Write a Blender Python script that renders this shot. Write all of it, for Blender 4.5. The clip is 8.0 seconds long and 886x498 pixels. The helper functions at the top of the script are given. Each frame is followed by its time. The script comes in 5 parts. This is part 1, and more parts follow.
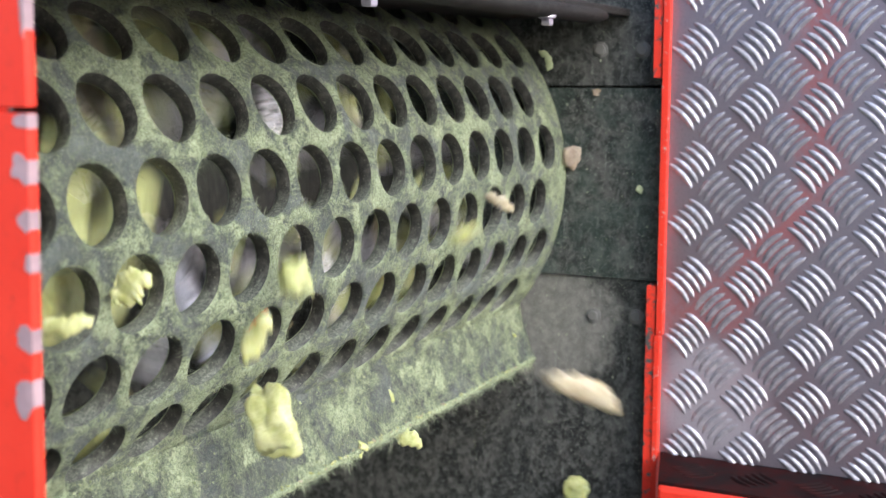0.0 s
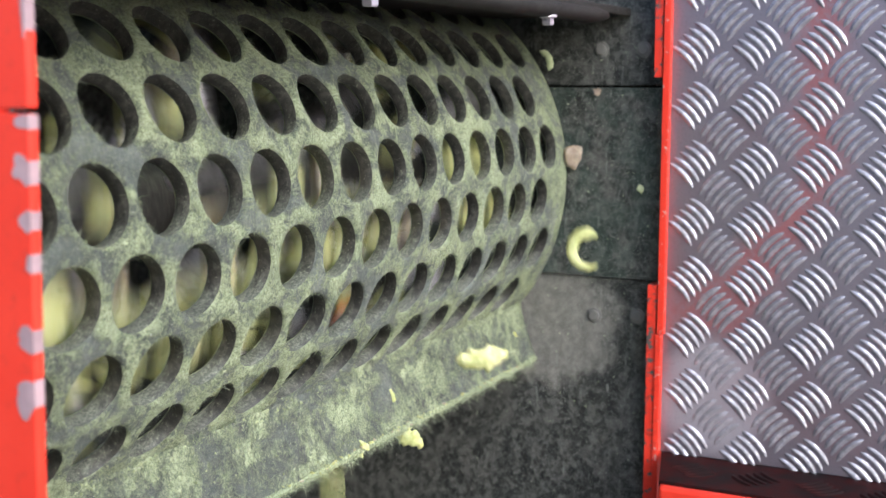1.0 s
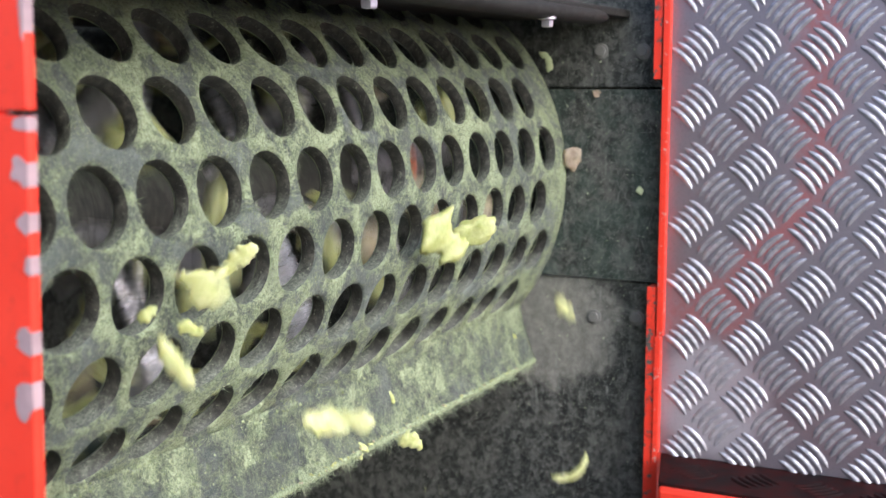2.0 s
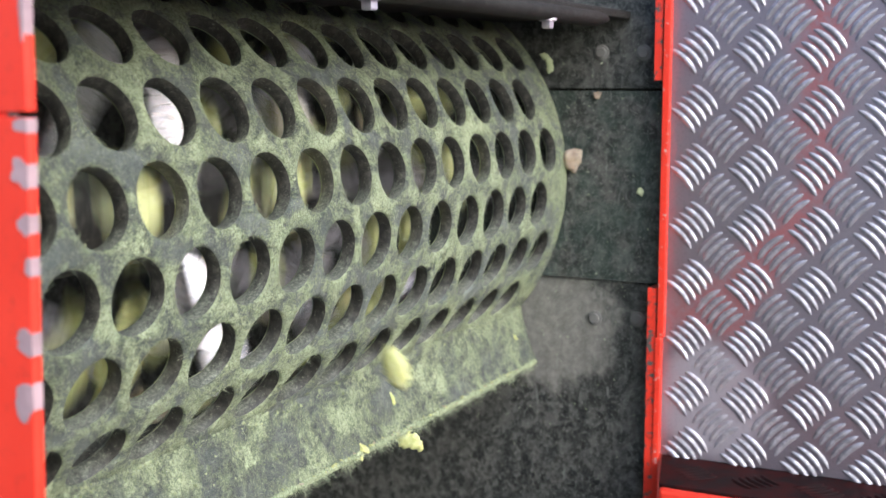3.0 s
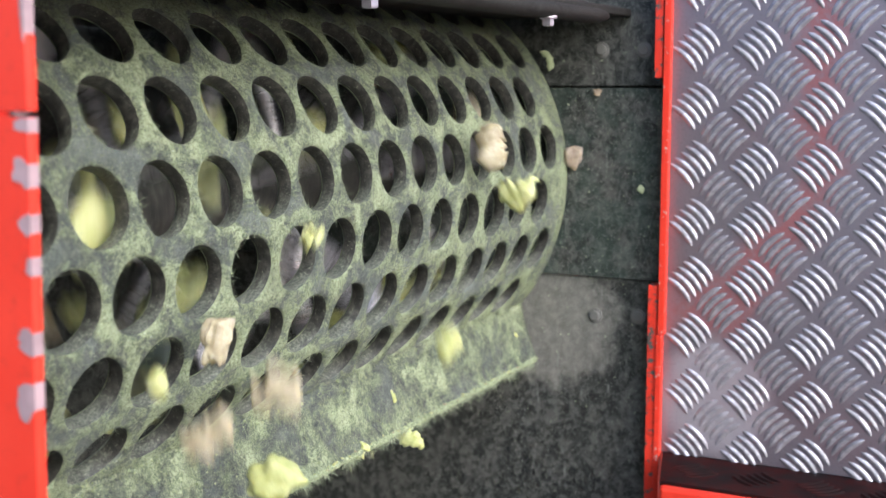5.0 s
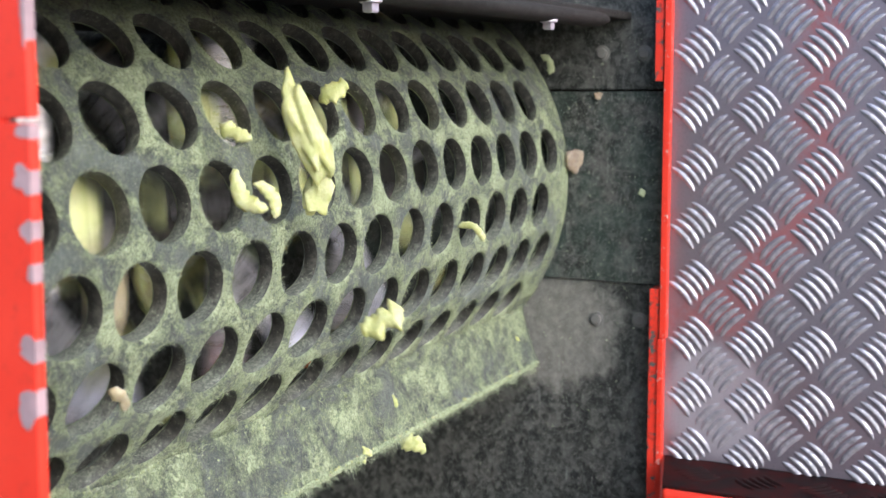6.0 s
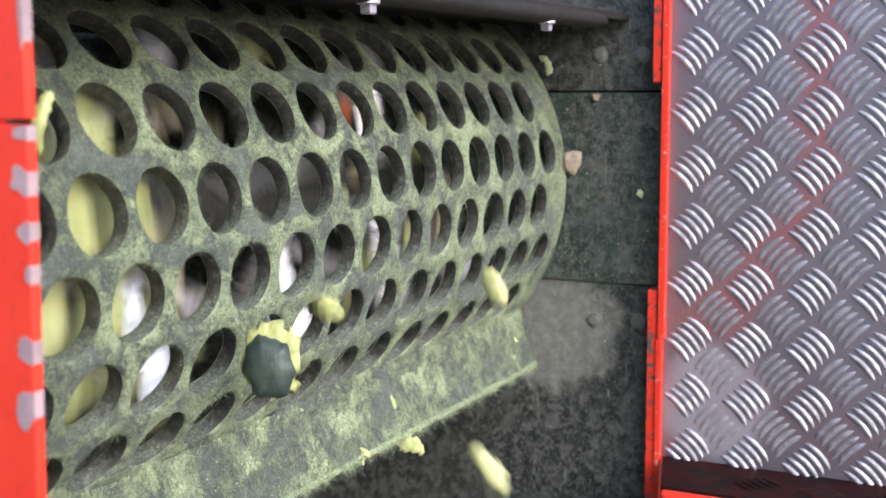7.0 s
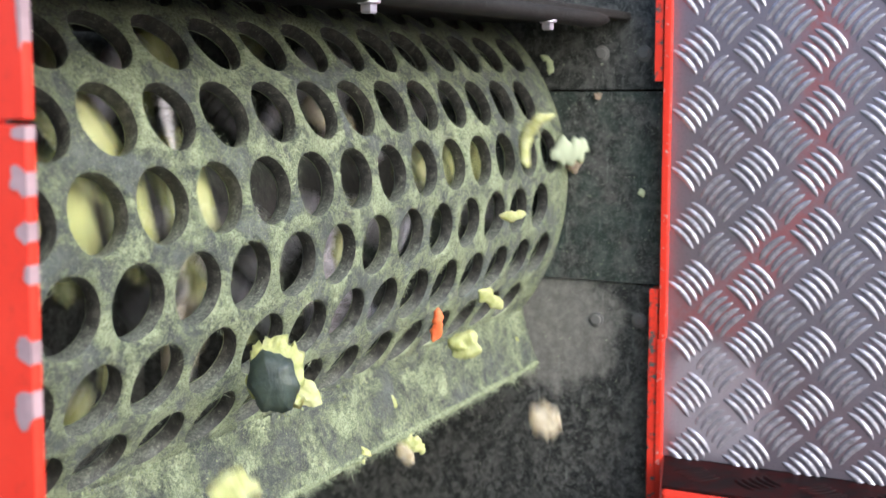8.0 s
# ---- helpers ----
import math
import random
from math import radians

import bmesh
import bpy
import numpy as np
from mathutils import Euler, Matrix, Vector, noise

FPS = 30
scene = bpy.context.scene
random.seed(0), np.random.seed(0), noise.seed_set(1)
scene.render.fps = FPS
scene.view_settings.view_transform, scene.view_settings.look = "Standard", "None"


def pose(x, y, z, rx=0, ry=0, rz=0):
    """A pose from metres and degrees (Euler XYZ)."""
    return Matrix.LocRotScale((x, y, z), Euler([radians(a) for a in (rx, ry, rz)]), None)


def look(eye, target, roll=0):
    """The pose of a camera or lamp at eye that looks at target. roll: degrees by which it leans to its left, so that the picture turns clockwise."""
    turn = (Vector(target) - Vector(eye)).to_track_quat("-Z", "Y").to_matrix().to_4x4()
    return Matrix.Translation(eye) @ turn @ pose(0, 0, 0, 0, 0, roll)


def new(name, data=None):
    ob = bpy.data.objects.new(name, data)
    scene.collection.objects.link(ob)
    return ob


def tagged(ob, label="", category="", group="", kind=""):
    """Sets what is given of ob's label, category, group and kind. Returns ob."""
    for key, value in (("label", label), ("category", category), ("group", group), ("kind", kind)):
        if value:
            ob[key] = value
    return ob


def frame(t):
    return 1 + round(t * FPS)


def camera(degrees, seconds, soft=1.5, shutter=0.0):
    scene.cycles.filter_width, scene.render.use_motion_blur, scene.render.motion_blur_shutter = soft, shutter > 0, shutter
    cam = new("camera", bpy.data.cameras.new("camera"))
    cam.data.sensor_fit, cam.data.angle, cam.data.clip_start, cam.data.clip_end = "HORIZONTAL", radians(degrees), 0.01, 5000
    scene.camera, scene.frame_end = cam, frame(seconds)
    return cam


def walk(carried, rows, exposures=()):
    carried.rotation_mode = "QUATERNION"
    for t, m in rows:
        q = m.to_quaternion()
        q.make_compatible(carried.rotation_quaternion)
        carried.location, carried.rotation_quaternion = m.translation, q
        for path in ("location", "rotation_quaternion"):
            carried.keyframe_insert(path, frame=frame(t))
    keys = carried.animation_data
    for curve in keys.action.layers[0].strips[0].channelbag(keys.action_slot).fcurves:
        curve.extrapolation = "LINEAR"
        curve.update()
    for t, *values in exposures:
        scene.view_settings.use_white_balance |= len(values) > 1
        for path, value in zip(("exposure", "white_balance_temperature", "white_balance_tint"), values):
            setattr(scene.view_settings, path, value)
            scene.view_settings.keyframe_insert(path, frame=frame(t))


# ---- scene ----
from math import sin, cos, pi, hypot, atan2

cam = camera(40, 8.0, soft=1.4, shutter=0.6)
cam.data.dof.use_dof = True
cam.data.dof.focus_distance = 0.66
cam.data.dof.aperture_fstop = 13.0
walk(cam, [
    (0, look((0.0002, 0.0003, 1.2996), (0.8853, 0.4448, 1.1617), 0.04)),
    (0.5, look((0.0001, 0.0003, 1.3000), (0.8857, 0.4443, 1.1635), 0.01)),
    (1, look((0.0000, 0.0000, 1.3000), (0.8846, 0.4454, 1.1614), -0.00)),
    (1.5, look((0.0003, -0.0001, 1.3000), (0.8852, 0.4449, 1.1621), 0.00)),
    (3, look((-0.0001, -0.0015, 1.3001), (0.8841, 0.4454, 1.1640), -0.03)),
    (3.5, look((0.0003, -0.0017, 1.3007), (0.8844, 0.4448, 1.1630), -0.01)),
    (4, look((0.0002, -0.0012, 1.3000), (0.8848, 0.4443, 1.1619), -0.02)),
    (4.5, look((-0.0003, -0.0013, 1.3004), (0.8835, 0.4452, 1.1611), -0.04)),
    (6, look((0.0006, 0.0003, 1.3012), (0.8848, 0.4471, 1.1652), -0.30)),
    (6.5, look((-0.0010, -0.0008, 1.3009), (0.8816, 0.4492, 1.1647), -0.36)),
    (7, look((0.0005, -0.0003, 1.3012), (0.8852, 0.4457, 1.1662), -0.34)),
    (7.5, look((0.0008, -0.0008, 1.3011), (0.8849, 0.4461, 1.1644), -0.32)),
    (8, look((0.0014, -0.0013, 1.3017), (0.8849, 0.4469, 1.1654), -0.33)),
], exposures=[(0, 0.86, 5520, 10), (8, 0.86, 5520, 10)])

# ---- world and light ----
SUN_DIR = Vector((-0.36, -0.85, 0.55)).normalized()
world = bpy.data.worlds.new("overcast_sky")
scene.world = world
world.use_nodes = True
wn = world.node_tree
sky = wn.nodes.new("ShaderNodeTexSky")
sky.sky_type = "NISHITA"
sky.sun_disc = False
sky.sun_elevation = math.asin(SUN_DIR.z)
sky.sun_rotation = atan2(SUN_DIR.x, SUN_DIR.y)
sky.dust_density = 4.0
sky.air_density = 1.0
sky.ozone_density = 1.0
wn.links.new(sky.outputs[0], wn.nodes["Background"].inputs[0])
wn.nodes["Background"].inputs[1].default_value = 0.15
sun_data = bpy.data.lights.new("sun", "SUN")
sun_data.energy = 1.5
sun_data.angle = radians(70)
sun_data.color = (1.0, 0.975, 0.95)
sun = new("sun", sun_data)
sun.matrix_world = look(SUN_DIR * 20, (0, 0, 0))


# ---- materials ----
class Nodes:
    """A small wrapper to write node materials in a line or two."""

    def __init__(self, name):
        self.mat = bpy.data.materials.new(name)
        self.mat.use_nodes = True
        self.tree = self.mat.node_tree
        self.bsdf = self.tree.nodes["Principled BSDF"]
        self.coord = self.tree.nodes.new("ShaderNodeTexCoord").outputs["Object"]

    def put(self, sock, value):
        if isinstance(value, bpy.types.NodeSocket):
            self.tree.links.new(value, sock)
        elif isinstance(value, tuple) and len(value) == 3 and sock.type == "RGBA":
            sock.default_value = (*value, 1)
        else:
            sock.default_value = value

    def noise(self, scale, detail=4.0, rough=0.6, stretch=None, distortion=0.0):
        n = self.tree.nodes.new("ShaderNodeTexNoise")
        co = self.coord
        if stretch:
            m = self.tree.nodes.new("ShaderNodeMapping")
            m.inputs["Scale"].default_value = stretch
            self.put(m.inputs["Vector"], self.coord)
            co = m.outputs[0]
        self.put(n.inputs["Vector"], co)
        n.inputs["Scale"].default_value = scale
        n.inputs["Detail"].default_value = detail
        n.inputs["Roughness"].default_value = rough
        n.inputs["Distortion"].default_value = distortion
        return n.outputs["Fac"]

    def step(self, value, low, high):
        n = self.tree.nodes.new("ShaderNodeMapRange")
        n.interpolation_type = "SMOOTHSTEP"
        self.put(n.inputs["Value"], value)
        n.inputs["From Min"].default_value = low
        n.inputs["From Max"].default_value = high
        return n.outputs[0]

    def math(self, op, a, b=0.0):
        n = self.tree.nodes.new("ShaderNodeMath")
        n.operation = op
        self.put(n.inputs[0], a)
        self.put(n.inputs[1], b)
        return n.outputs[0]

    def mix(self, fac, a, b):
        n = self.tree.nodes.new("ShaderNodeMix")
        n.data_type = "RGBA"
        self.put(n.inputs[0], fac)
        self.put(n.inputs[6], a)
        self.put(n.inputs[7], b)
        return n.outputs[2]

    def random(self):
        return self.tree.nodes.new("ShaderNodeObjectInfo").outputs["Random"]

    def island(self):
        return self.tree.nodes.new("ShaderNodeNewGeometry").outputs["Random Per Island"]

    def xyz(self):
        n = self.tree.nodes.new("ShaderNodeSeparateXYZ")
        self.put(n.inputs[0], self.coord)
        return n.outputs

    def done(self, colour, rough=0.6, metal=0.0, bump=None, strength=0.4, distance=0.001, **more):
        self.put(self.bsdf.inputs["Base Color"], colour)
        self.put(self.bsdf.inputs["Roughness"], rough)
        self.put(self.bsdf.inputs["Metallic"], metal)
        for key, value in more.items():
            self.put(self.bsdf.inputs[key.replace("_", " ")], value)
        if bump is not None:
            b = self.tree.nodes.new("ShaderNodeBump")
            b.inputs["Strength"].default_value = strength
            b.inputs["Distance"].default_value = distance
            self.put(b.inputs["Height"], bump)
            self.put(self.bsdf.inputs["Normal"], b.outputs[0])
        return self.mat


def mat_sieve(name, low, high, dark=1.0):
    """Dark grey steel felted over with clumps of yellow-green pulp fibre; low and high set how much of it is covered."""
    n = Nodes(name)
    big = n.noise(30, 5, 0.6, None, 0.8)
    mid = n.noise(95, 5, 0.7, None, 0.6)
    fine = n.noise(420, 5, 0.8, None, 1.2)
    tiny = n.noise(1300, 3, 0.8)
    hair = n.noise(700, 4, 0.75, (1, 0.3, 0.3), 2.5)
    steel = n.mix(n.step(mid, 0.34, 0.66), tuple(c * dark for c in (0.115, 0.132, 0.118)), tuple(c * dark for c in (0.245, 0.270, 0.245)))
    steel = n.mix(n.math("MULTIPLY", n.step(fine, 0.48, 0.66), 0.55), steel, tuple(c * dark for c in (0.31, 0.335, 0.295)))
    pulp = n.mix(n.step(fine, 0.38, 0.62), (0.205, 0.252, 0.132), (0.51, 0.58, 0.335))
    pulp = n.mix(n.math("MULTIPLY", n.step(hair, 0.52, 0.62), 0.6), pulp, (0.58, 0.63, 0.43))
    cover = n.math("ADD", n.math("MULTIPLY", big, 0.62), n.math("ADD", n.math("MULTIPLY", mid, 0.52), n.math("MULTIPLY", fine, 0.28)))
    cover = n.step(cover, low, high)
    col = n.mix(cover, steel, pulp)
    dust = n.math("MULTIPLY", n.step(tiny, 0.48, 0.64), n.math("ADD", n.math("MULTIPLY", cover, 0.15), 0.20))
    col = n.mix(dust, col, (0.56, 0.61, 0.44))
    pits = n.math("MULTIPLY", n.step(n.noise(620, 3, 0.7), 0.56, 0.70), 0.5)
    col = n.mix(pits, col, (0.050, 0.064, 0.046))
    specks = n.step(n.noise(800, 2, 0.5), 0.72, 0.76)
    col = n.mix(specks, col, (0.70, 0.73, 0.60))
    h = n.math("ADD", n.math("MULTIPLY", fine, 0.9), n.math("ADD", n.math("MULTIPLY", tiny, 0.5), n.math("MULTIPLY", cover, 0.8)))
    return n.done(col, n.mix(cover, (0.55, 0.55, 0.55), (0.92, 0.92, 0.92)), 0.0, h, 1.0, 0.0022)


def mat_bore():
    """The bore of the holes: near-black mottled steel, greyer where it faces up."""
    n = Nodes("dark_mottled_steel")
    f, g = n.noise(220, 5, 0.7), n.noise(700, 4, 0.7)
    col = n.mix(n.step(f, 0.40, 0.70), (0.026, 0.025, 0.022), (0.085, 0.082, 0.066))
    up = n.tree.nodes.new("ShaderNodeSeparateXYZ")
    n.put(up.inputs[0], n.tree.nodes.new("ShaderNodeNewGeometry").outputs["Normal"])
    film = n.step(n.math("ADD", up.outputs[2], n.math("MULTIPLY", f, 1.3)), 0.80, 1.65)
    up_tone = n.mix(n.step(g, 0.38, 0.62), (0.062, 0.068, 0.054), (0.20, 0.215, 0.165))
    col = n.mix(n.math("MULTIPLY", film, 0.85), col, up_tone)
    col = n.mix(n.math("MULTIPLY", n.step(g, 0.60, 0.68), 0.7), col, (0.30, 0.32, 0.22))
    return n.done(col, n.math("ADD", n.math("MULTIPLY", f, 0.3), 0.35), 0.0, g, 0.5, 0.001)


def mat_lint(name, dark, light):
    """Dry plant fibre, each hair of its own shade."""
    n = Nodes(name)
    return n.done(n.mix(n.island(), dark, light), 0.9)


def mat_black_plate(name="grimy_black_plate", patch=False, algae=0.0):
    """Black plate under blotches of grey-green dust; the lower one has a rounded patch of dried brown pulp."""
    n = Nodes(name)
    blot = n.noise(26, 9, 0.78, None, 0.5)
    mid = n.noise(120, 7, 0.75)
    fine = n.noise(560, 4, 0.75, (1, 1, 0.4))
    col = n.mix(n.step(mid, 0.43, 0.62), (0.010, 0.011, 0.010), (0.098, 0.101, 0.088))
    col = n.mix(n.math("MULTIPLY", n.step(blot, 0.49, 0.62), 0.65), col, (0.112, 0.110, 0.098))
    col = n.mix(n.math("MULTIPLY", n.math("SUBTRACT", 1.0, n.step(blot, 0.36, 0.46)), 0.8), col, (0.014, 0.015, 0.014))
    if patch:
        x, y, z = n.xyz()
        dy = n.math("DIVIDE", n.math("ADD", y, 0.088), 0.066)
        dz = n.math("DIVIDE", n.math("ADD", z, 0.094), 0.058)
        d = n.math("SQRT", n.math("ADD", n.math("MULTIPLY", dy, dy), n.math("MULTIPLY", dz, dz)))
        d = n.math("ADD", d, n.math("MULTIPLY", n.math("SUBTRACT", n.noise(45, 6, 0.7), 0.5), 1.0))
        film = n.math("SUBTRACT", 1.0, n.step(d, 0.72, 1.04))
        brown = n.mix(n.step(mid, 0.35, 0.7), (0.155, 0.148, 0.128), (0.27, 0.26, 0.225))
        col = n.mix(n.math("MULTIPLY", film, 0.9), col, brown)
    col = n.mix(n.math("MULTIPLY", n.step(fine, 0.56, 0.68), 0.6), col, (0.21, 0.22, 0.18))
    col = n.mix(n.math("MULTIPLY", n.step(n.noise(760, 4, 0.75), 0.575, 0.66), 0.85), col, (0.36, 0.375, 0.32))
    if algae:
        col = n.mix(n.math("MULTIPLY", n.step(n.noise(40, 6, 0.7), 0.38, 0.62), algae), col, (0.030, 0.062, 0.046))
    scratch = n.noise(300, 3, 0.6, (1, 1, 0.12), 0.3)
    col = n.mix(n.math("MULTIPLY", n.step(scratch, 0.66, 0.72), 0.5), col, (0.27, 0.28, 0.25))
    return n.done(col, n.math("ADD", n.math("MULTIPLY", mid, 0.4), 0.35), 0.0, n.math("ADD", mid, fine), 0.55, 0.001)


def mat_soot():
    """Nearly black, greasy hood paint with a little dust."""
    n = Nodes("greasy_black_paint")
    f, g = n.noise(90, 6, 0.7), n.noise(420, 4, 0.7)
    col = n.mix(n.step(f, 0.35, 0.7), (0.012, 0.011, 0.010), (0.032, 0.030, 0.027))
    col = n.mix(n.math("MULTIPLY", n.step(g, 0.58, 0.68), 0.5), col, (0.075, 0.075, 0.066))
    return n.done(col, n.math("ADD", n.math("MULTIPLY", f, 0.3), 0.55), 0.0, g, 0.5, 0.001, Specular_IOR_Level=0.3)


def mat_red(name, chip_low, chip_scale=60, dirt=0.3, bare=(0.42, 0.36, 0.37)):
    """Red machine paint with chips that lay bare grey primer, and a film of dirt."""
    n = Nodes(name)
    chips = n.step(n.noise(chip_scale, 6, 0.65), chip_low, chip_low + 0.03)
    tone = n.noise(30, 5, 0.6)
    red = n.mix(tone, (0.70, 0.030, 0.013), (0.86, 0.058, 0.026))
    red = n.mix(n.math("MULTIPLY", n.step(n.noise(190, 5, 0.7), 0.52, 0.75), dirt), red, (0.16, 0.03, 0.02))
    col = n.mix(chips, red, bare)
    return n.done(col, n.math("ADD", n.math("MULTIPLY", tone, 0.25), 0.30), 0.0, n.math("SUBTRACT", n.noise(220, 3), chips), 0.25, 0.0006)


def mat_dark_red():
    n = Nodes("dark_red_paint")
    f = n.noise(60, 5, 0.65)
    col = n.mix(n.step(f, 0.35, 0.65), (0.007, 0.005, 0.005), (0.034, 0.006, 0.0055))
    return n.done(col, n.math("ADD", n.math("MULTIPLY", f, 0.3), 0.45), 0.0, f, 0.3, 0.001, Specular_IOR_Level=0.10)


def mat_aluminium(name, base, rough=0.32, marked=False, metal=0.78):
    """Rolled aluminium; the marked sheet has a painted-in red reflection and a dull worn patch."""
    n = Nodes(name)
    f = n.noise(240, 5, 0.7)
    col = n.mix(f, base, tuple(c * 1.15 for c in base))
    rgh = n.math("ADD", n.math("MULTIPLY", f, 0.16), rough - 0.08)
    shine = metal
    if marked:
        x, y, z = n.xyz()
        warp = n.math("MULTIPLY", n.math("SUBTRACT", n.noise(28, 4, 0.6), 0.5), 0.055)
        # the machine's red reflection as colour, running down, then sweeping toward the housing
        low = n.math("MAXIMUM", n.math("SUBTRACT", 0.225, z), 0.0)
        mid = n.math("ADD", n.math("MULTIPLY", low, 0.70), 0.102)
        d = n.math("ABSOLUTE", n.math("SUBTRACT", n.math("ADD", y, warp), mid))
        red_reflection = n.math("SUBTRACT", 1.0, n.step(n.math("SUBTRACT", d, n.math("MULTIPLY", low, 0.16)), 0.000, 0.034))
        red_reflection = n.math("MULTIPLY", red_reflection, n.step(n.math("ADD", z, warp), 0.098, 0.125))
        red_reflection = n.math("MULTIPLY", red_reflection, n.math("ADD", n.math("MULTIPLY", n.step(n.noise(150, 5, 0.7), 0.3, 0.6), 0.5), 0.38))
        col = n.mix(n.math("MULTIPLY", red_reflection, 0.8), col, (0.40, 0.085, 0.08))
        faint = n.math("MULTIPLY", n.step(n.noise(11, 3, 0.5), 0.5, 0.68), 0.25)
        col = n.mix(faint, col, (0.34, 0.17, 0.18))
        py, pz = n.math("DIVIDE", n.math("SUBTRACT", y, 0.170), 0.048), n.math("DIVIDE", n.math("SUBTRACT", z, 0.060), 0.055)
        dull = n.math("SQRT", n.math("ADD", n.math("MULTIPLY", py, py), n.math("MULTIPLY", pz, pz)))
        dull = n.math("SUBTRACT", 1.0, n.step(n.math("ADD", dull, n.math("MULTIPLY", warp, 9.0)), 0.6, 1.05))
        col = n.mix(n.math("MULTIPLY", dull, 0.4), col, (0.42, 0.39, 0.41))
        rgh = n.math("ADD", rgh, n.math("MULTIPLY", dull, 0.2))
        shine = n.math("SUBTRACT", metal, n.math("MULTIPLY", n.math("MAXIMUM", red_reflection, dull), 0.45))
    grime = n.math("MULTIPLY", n.step(n.noise(520, 4, 0.7), 0.5, 0.7), 0.25)
    col = n.mix(grime, col, (0.12, 0.10, 0.105))
    return n.done(col, rgh, shine, f, 0.18, 0.0005)


def mat_bar(name, base, rough):
    """Rolled bars, rubbed bright in spots and dulled in between."""
    n = Nodes(name)
    shift = n.tree.nodes.new("ShaderNodeVectorMath")
    shift.operation = "ADD"
    n.put(shift.inputs[0], n.coord)
    n.put(shift.inputs[1], n.math("MULTIPLY", n.random(), 9.0))
    n.coord = shift.outputs[0]
    dent, fine = n.noise(110, 2, 0.5), n.noise(700, 4, 0.7)
    spot = n.step(n.noise(85, 4, 0.65), 0.42, 0.62)
    col = n.mix(spot, tuple(c * 0.72 for c in base), tuple(c * 1.12 for c in base))
    col = n.mix(n.math("MULTIPLY", n.step(fine, 0.52, 0.68), 0.35), col, (0.13, 0.11, 0.12))
    rgh = n.math("ADD", n.math("MULTIPLY", n.math("SUBTRACT", 1.0, spot), 0.18), rough - 0.06)
    return n.done(col, rgh, 0.62, n.math("ADD", dent, n.math("MULTIPLY", fine, 0.12)), 0.55, 0.0012)


def mat_steel(name, colour, rough, metal=0.75):
    n = Nodes(name)
    f = n.noise(180, 5, 0.7)
    streak = n.noise(60, 4, 0.6, (0.15, 1, 1))
    col = n.mix(n.step(streak, 0.35, 0.7), tuple(c * 0.7 for c in colour), colour)
    return n.done(col, n.math("ADD", n.math("MULTIPLY", f, 0.25), rough - 0.12), metal, f, 0.2, 0.0006)


def mat_flesh(name, dark, light, rough=0.45):
    """Wet vegetable flesh: fibrous, slightly translucent, each piece of its own shade."""
    n = Nodes(name)
    f = n.noise(130, 5, 0.65)
    s = n.noise(140, 5, 0.7, (1, 5, 5))
    col = n.mix(n.step(f, 0.3, 0.7), dark, light)
    col = n.mix(n.math("MULTIPLY", n.step(n.noise(420, 4, 0.7), 0.50, 0.68), 0.3), col, tuple(c * 0.6 for c in dark))
    col = n.mix(n.math("MULTIPLY", n.random(), 0.35), col, tuple(c * 0.72 for c in dark))
    return n.done(col, rough, 0.0, n.math("ADD", f, s), 0.35, 0.0012, Subsurface_Weight=0.35, Subsurface_Radius=(0.005, 0.004, 0.0015), Subsurface_Scale=1.0)


def mat_ground():
    n = Nodes("trodden_soil")
    a, b, c = n.noise(0.6, 5), n.noise(6, 6, 0.7), n.noise(60, 5, 0.7)
    col = n.mix(n.step(b, 0.35, 0.7), (0.10, 0.085, 0.065), (0.24, 0.215, 0.18))
    col = n.mix(n.math("MULTIPLY", n.step(a, 0.48, 0.62), 0.7), col, (0.085, 0.11, 0.04))
    return n.done(col, 0.95, 0.0, n.math("ADD", b, c), 0.8, 0.02)


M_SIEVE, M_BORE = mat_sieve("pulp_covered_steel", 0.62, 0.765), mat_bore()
M_SOOT = mat_soot()
M_LIP = mat_sieve("pulp_streaked_steel", 0.615, 0.80, 0.85)
M_BLACK, M_LOWER = mat_black_plate(), mat_black_plate("black_plate_with_dried_pulp", True)
M_MIDDLE = mat_black_plate("greenish_black_plate", False, 0.4)
# the worn red's high dirt value also paints in the strip's shade
M_RED, M_RED_WORN = mat_red("red_paint", 0.72), mat_red("chipped_red_paint", 0.555, 150, 0.8, (0.10, 0.092, 0.085))
M_RED_EDGE = mat_red("rubbed_red_edge", 0.615, 260, 0.35, (0.60, 0.40, 0.36))
M_DARK_RED = mat_dark_red()
M_TREAD = mat_aluminium("rolled_aluminium", (0.32, 0.28, 0.315), 0.44, True)
M_BAR = mat_bar("rubbed_tread_bar", (0.46, 0.44, 0.48), 0.46)
M_BAR_DULL = mat_bar("worn_tread_bar", (0.52, 0.49, 0.53), 0.55)
M_ROTOR = mat_steel("bare_steel", (1.0, 0.96, 1.0), 0.28, 0.75)
M_CHIP = mat_steel("grey_primer", (0.45, 0.31, 0.325), 0.7, 0.0)
M_BOLT = mat_steel("grimy_bolt", (0.21, 0.205, 0.185), 0.8, 0.1)
M_ZINC = mat_steel("zinc_plate", (0.86, 0.80, 0.88), 0.42)
M_FLESH = mat_flesh("pale_yellow_flesh", (0.44, 0.46, 0.16), (0.68, 0.69, 0.37))
M_GREEN = mat_flesh("lime_flesh", (0.36, 0.385, 0.115), (0.60, 0.62, 0.29))
M_TAN = mat_flesh("tan_flesh", (0.35, 0.29, 0.175), (0.60, 0.54, 0.38))
M_ORANGE = mat_flesh("orange_rind", (0.75, 0.13, 0.03), (0.88, 0.26, 0.08))
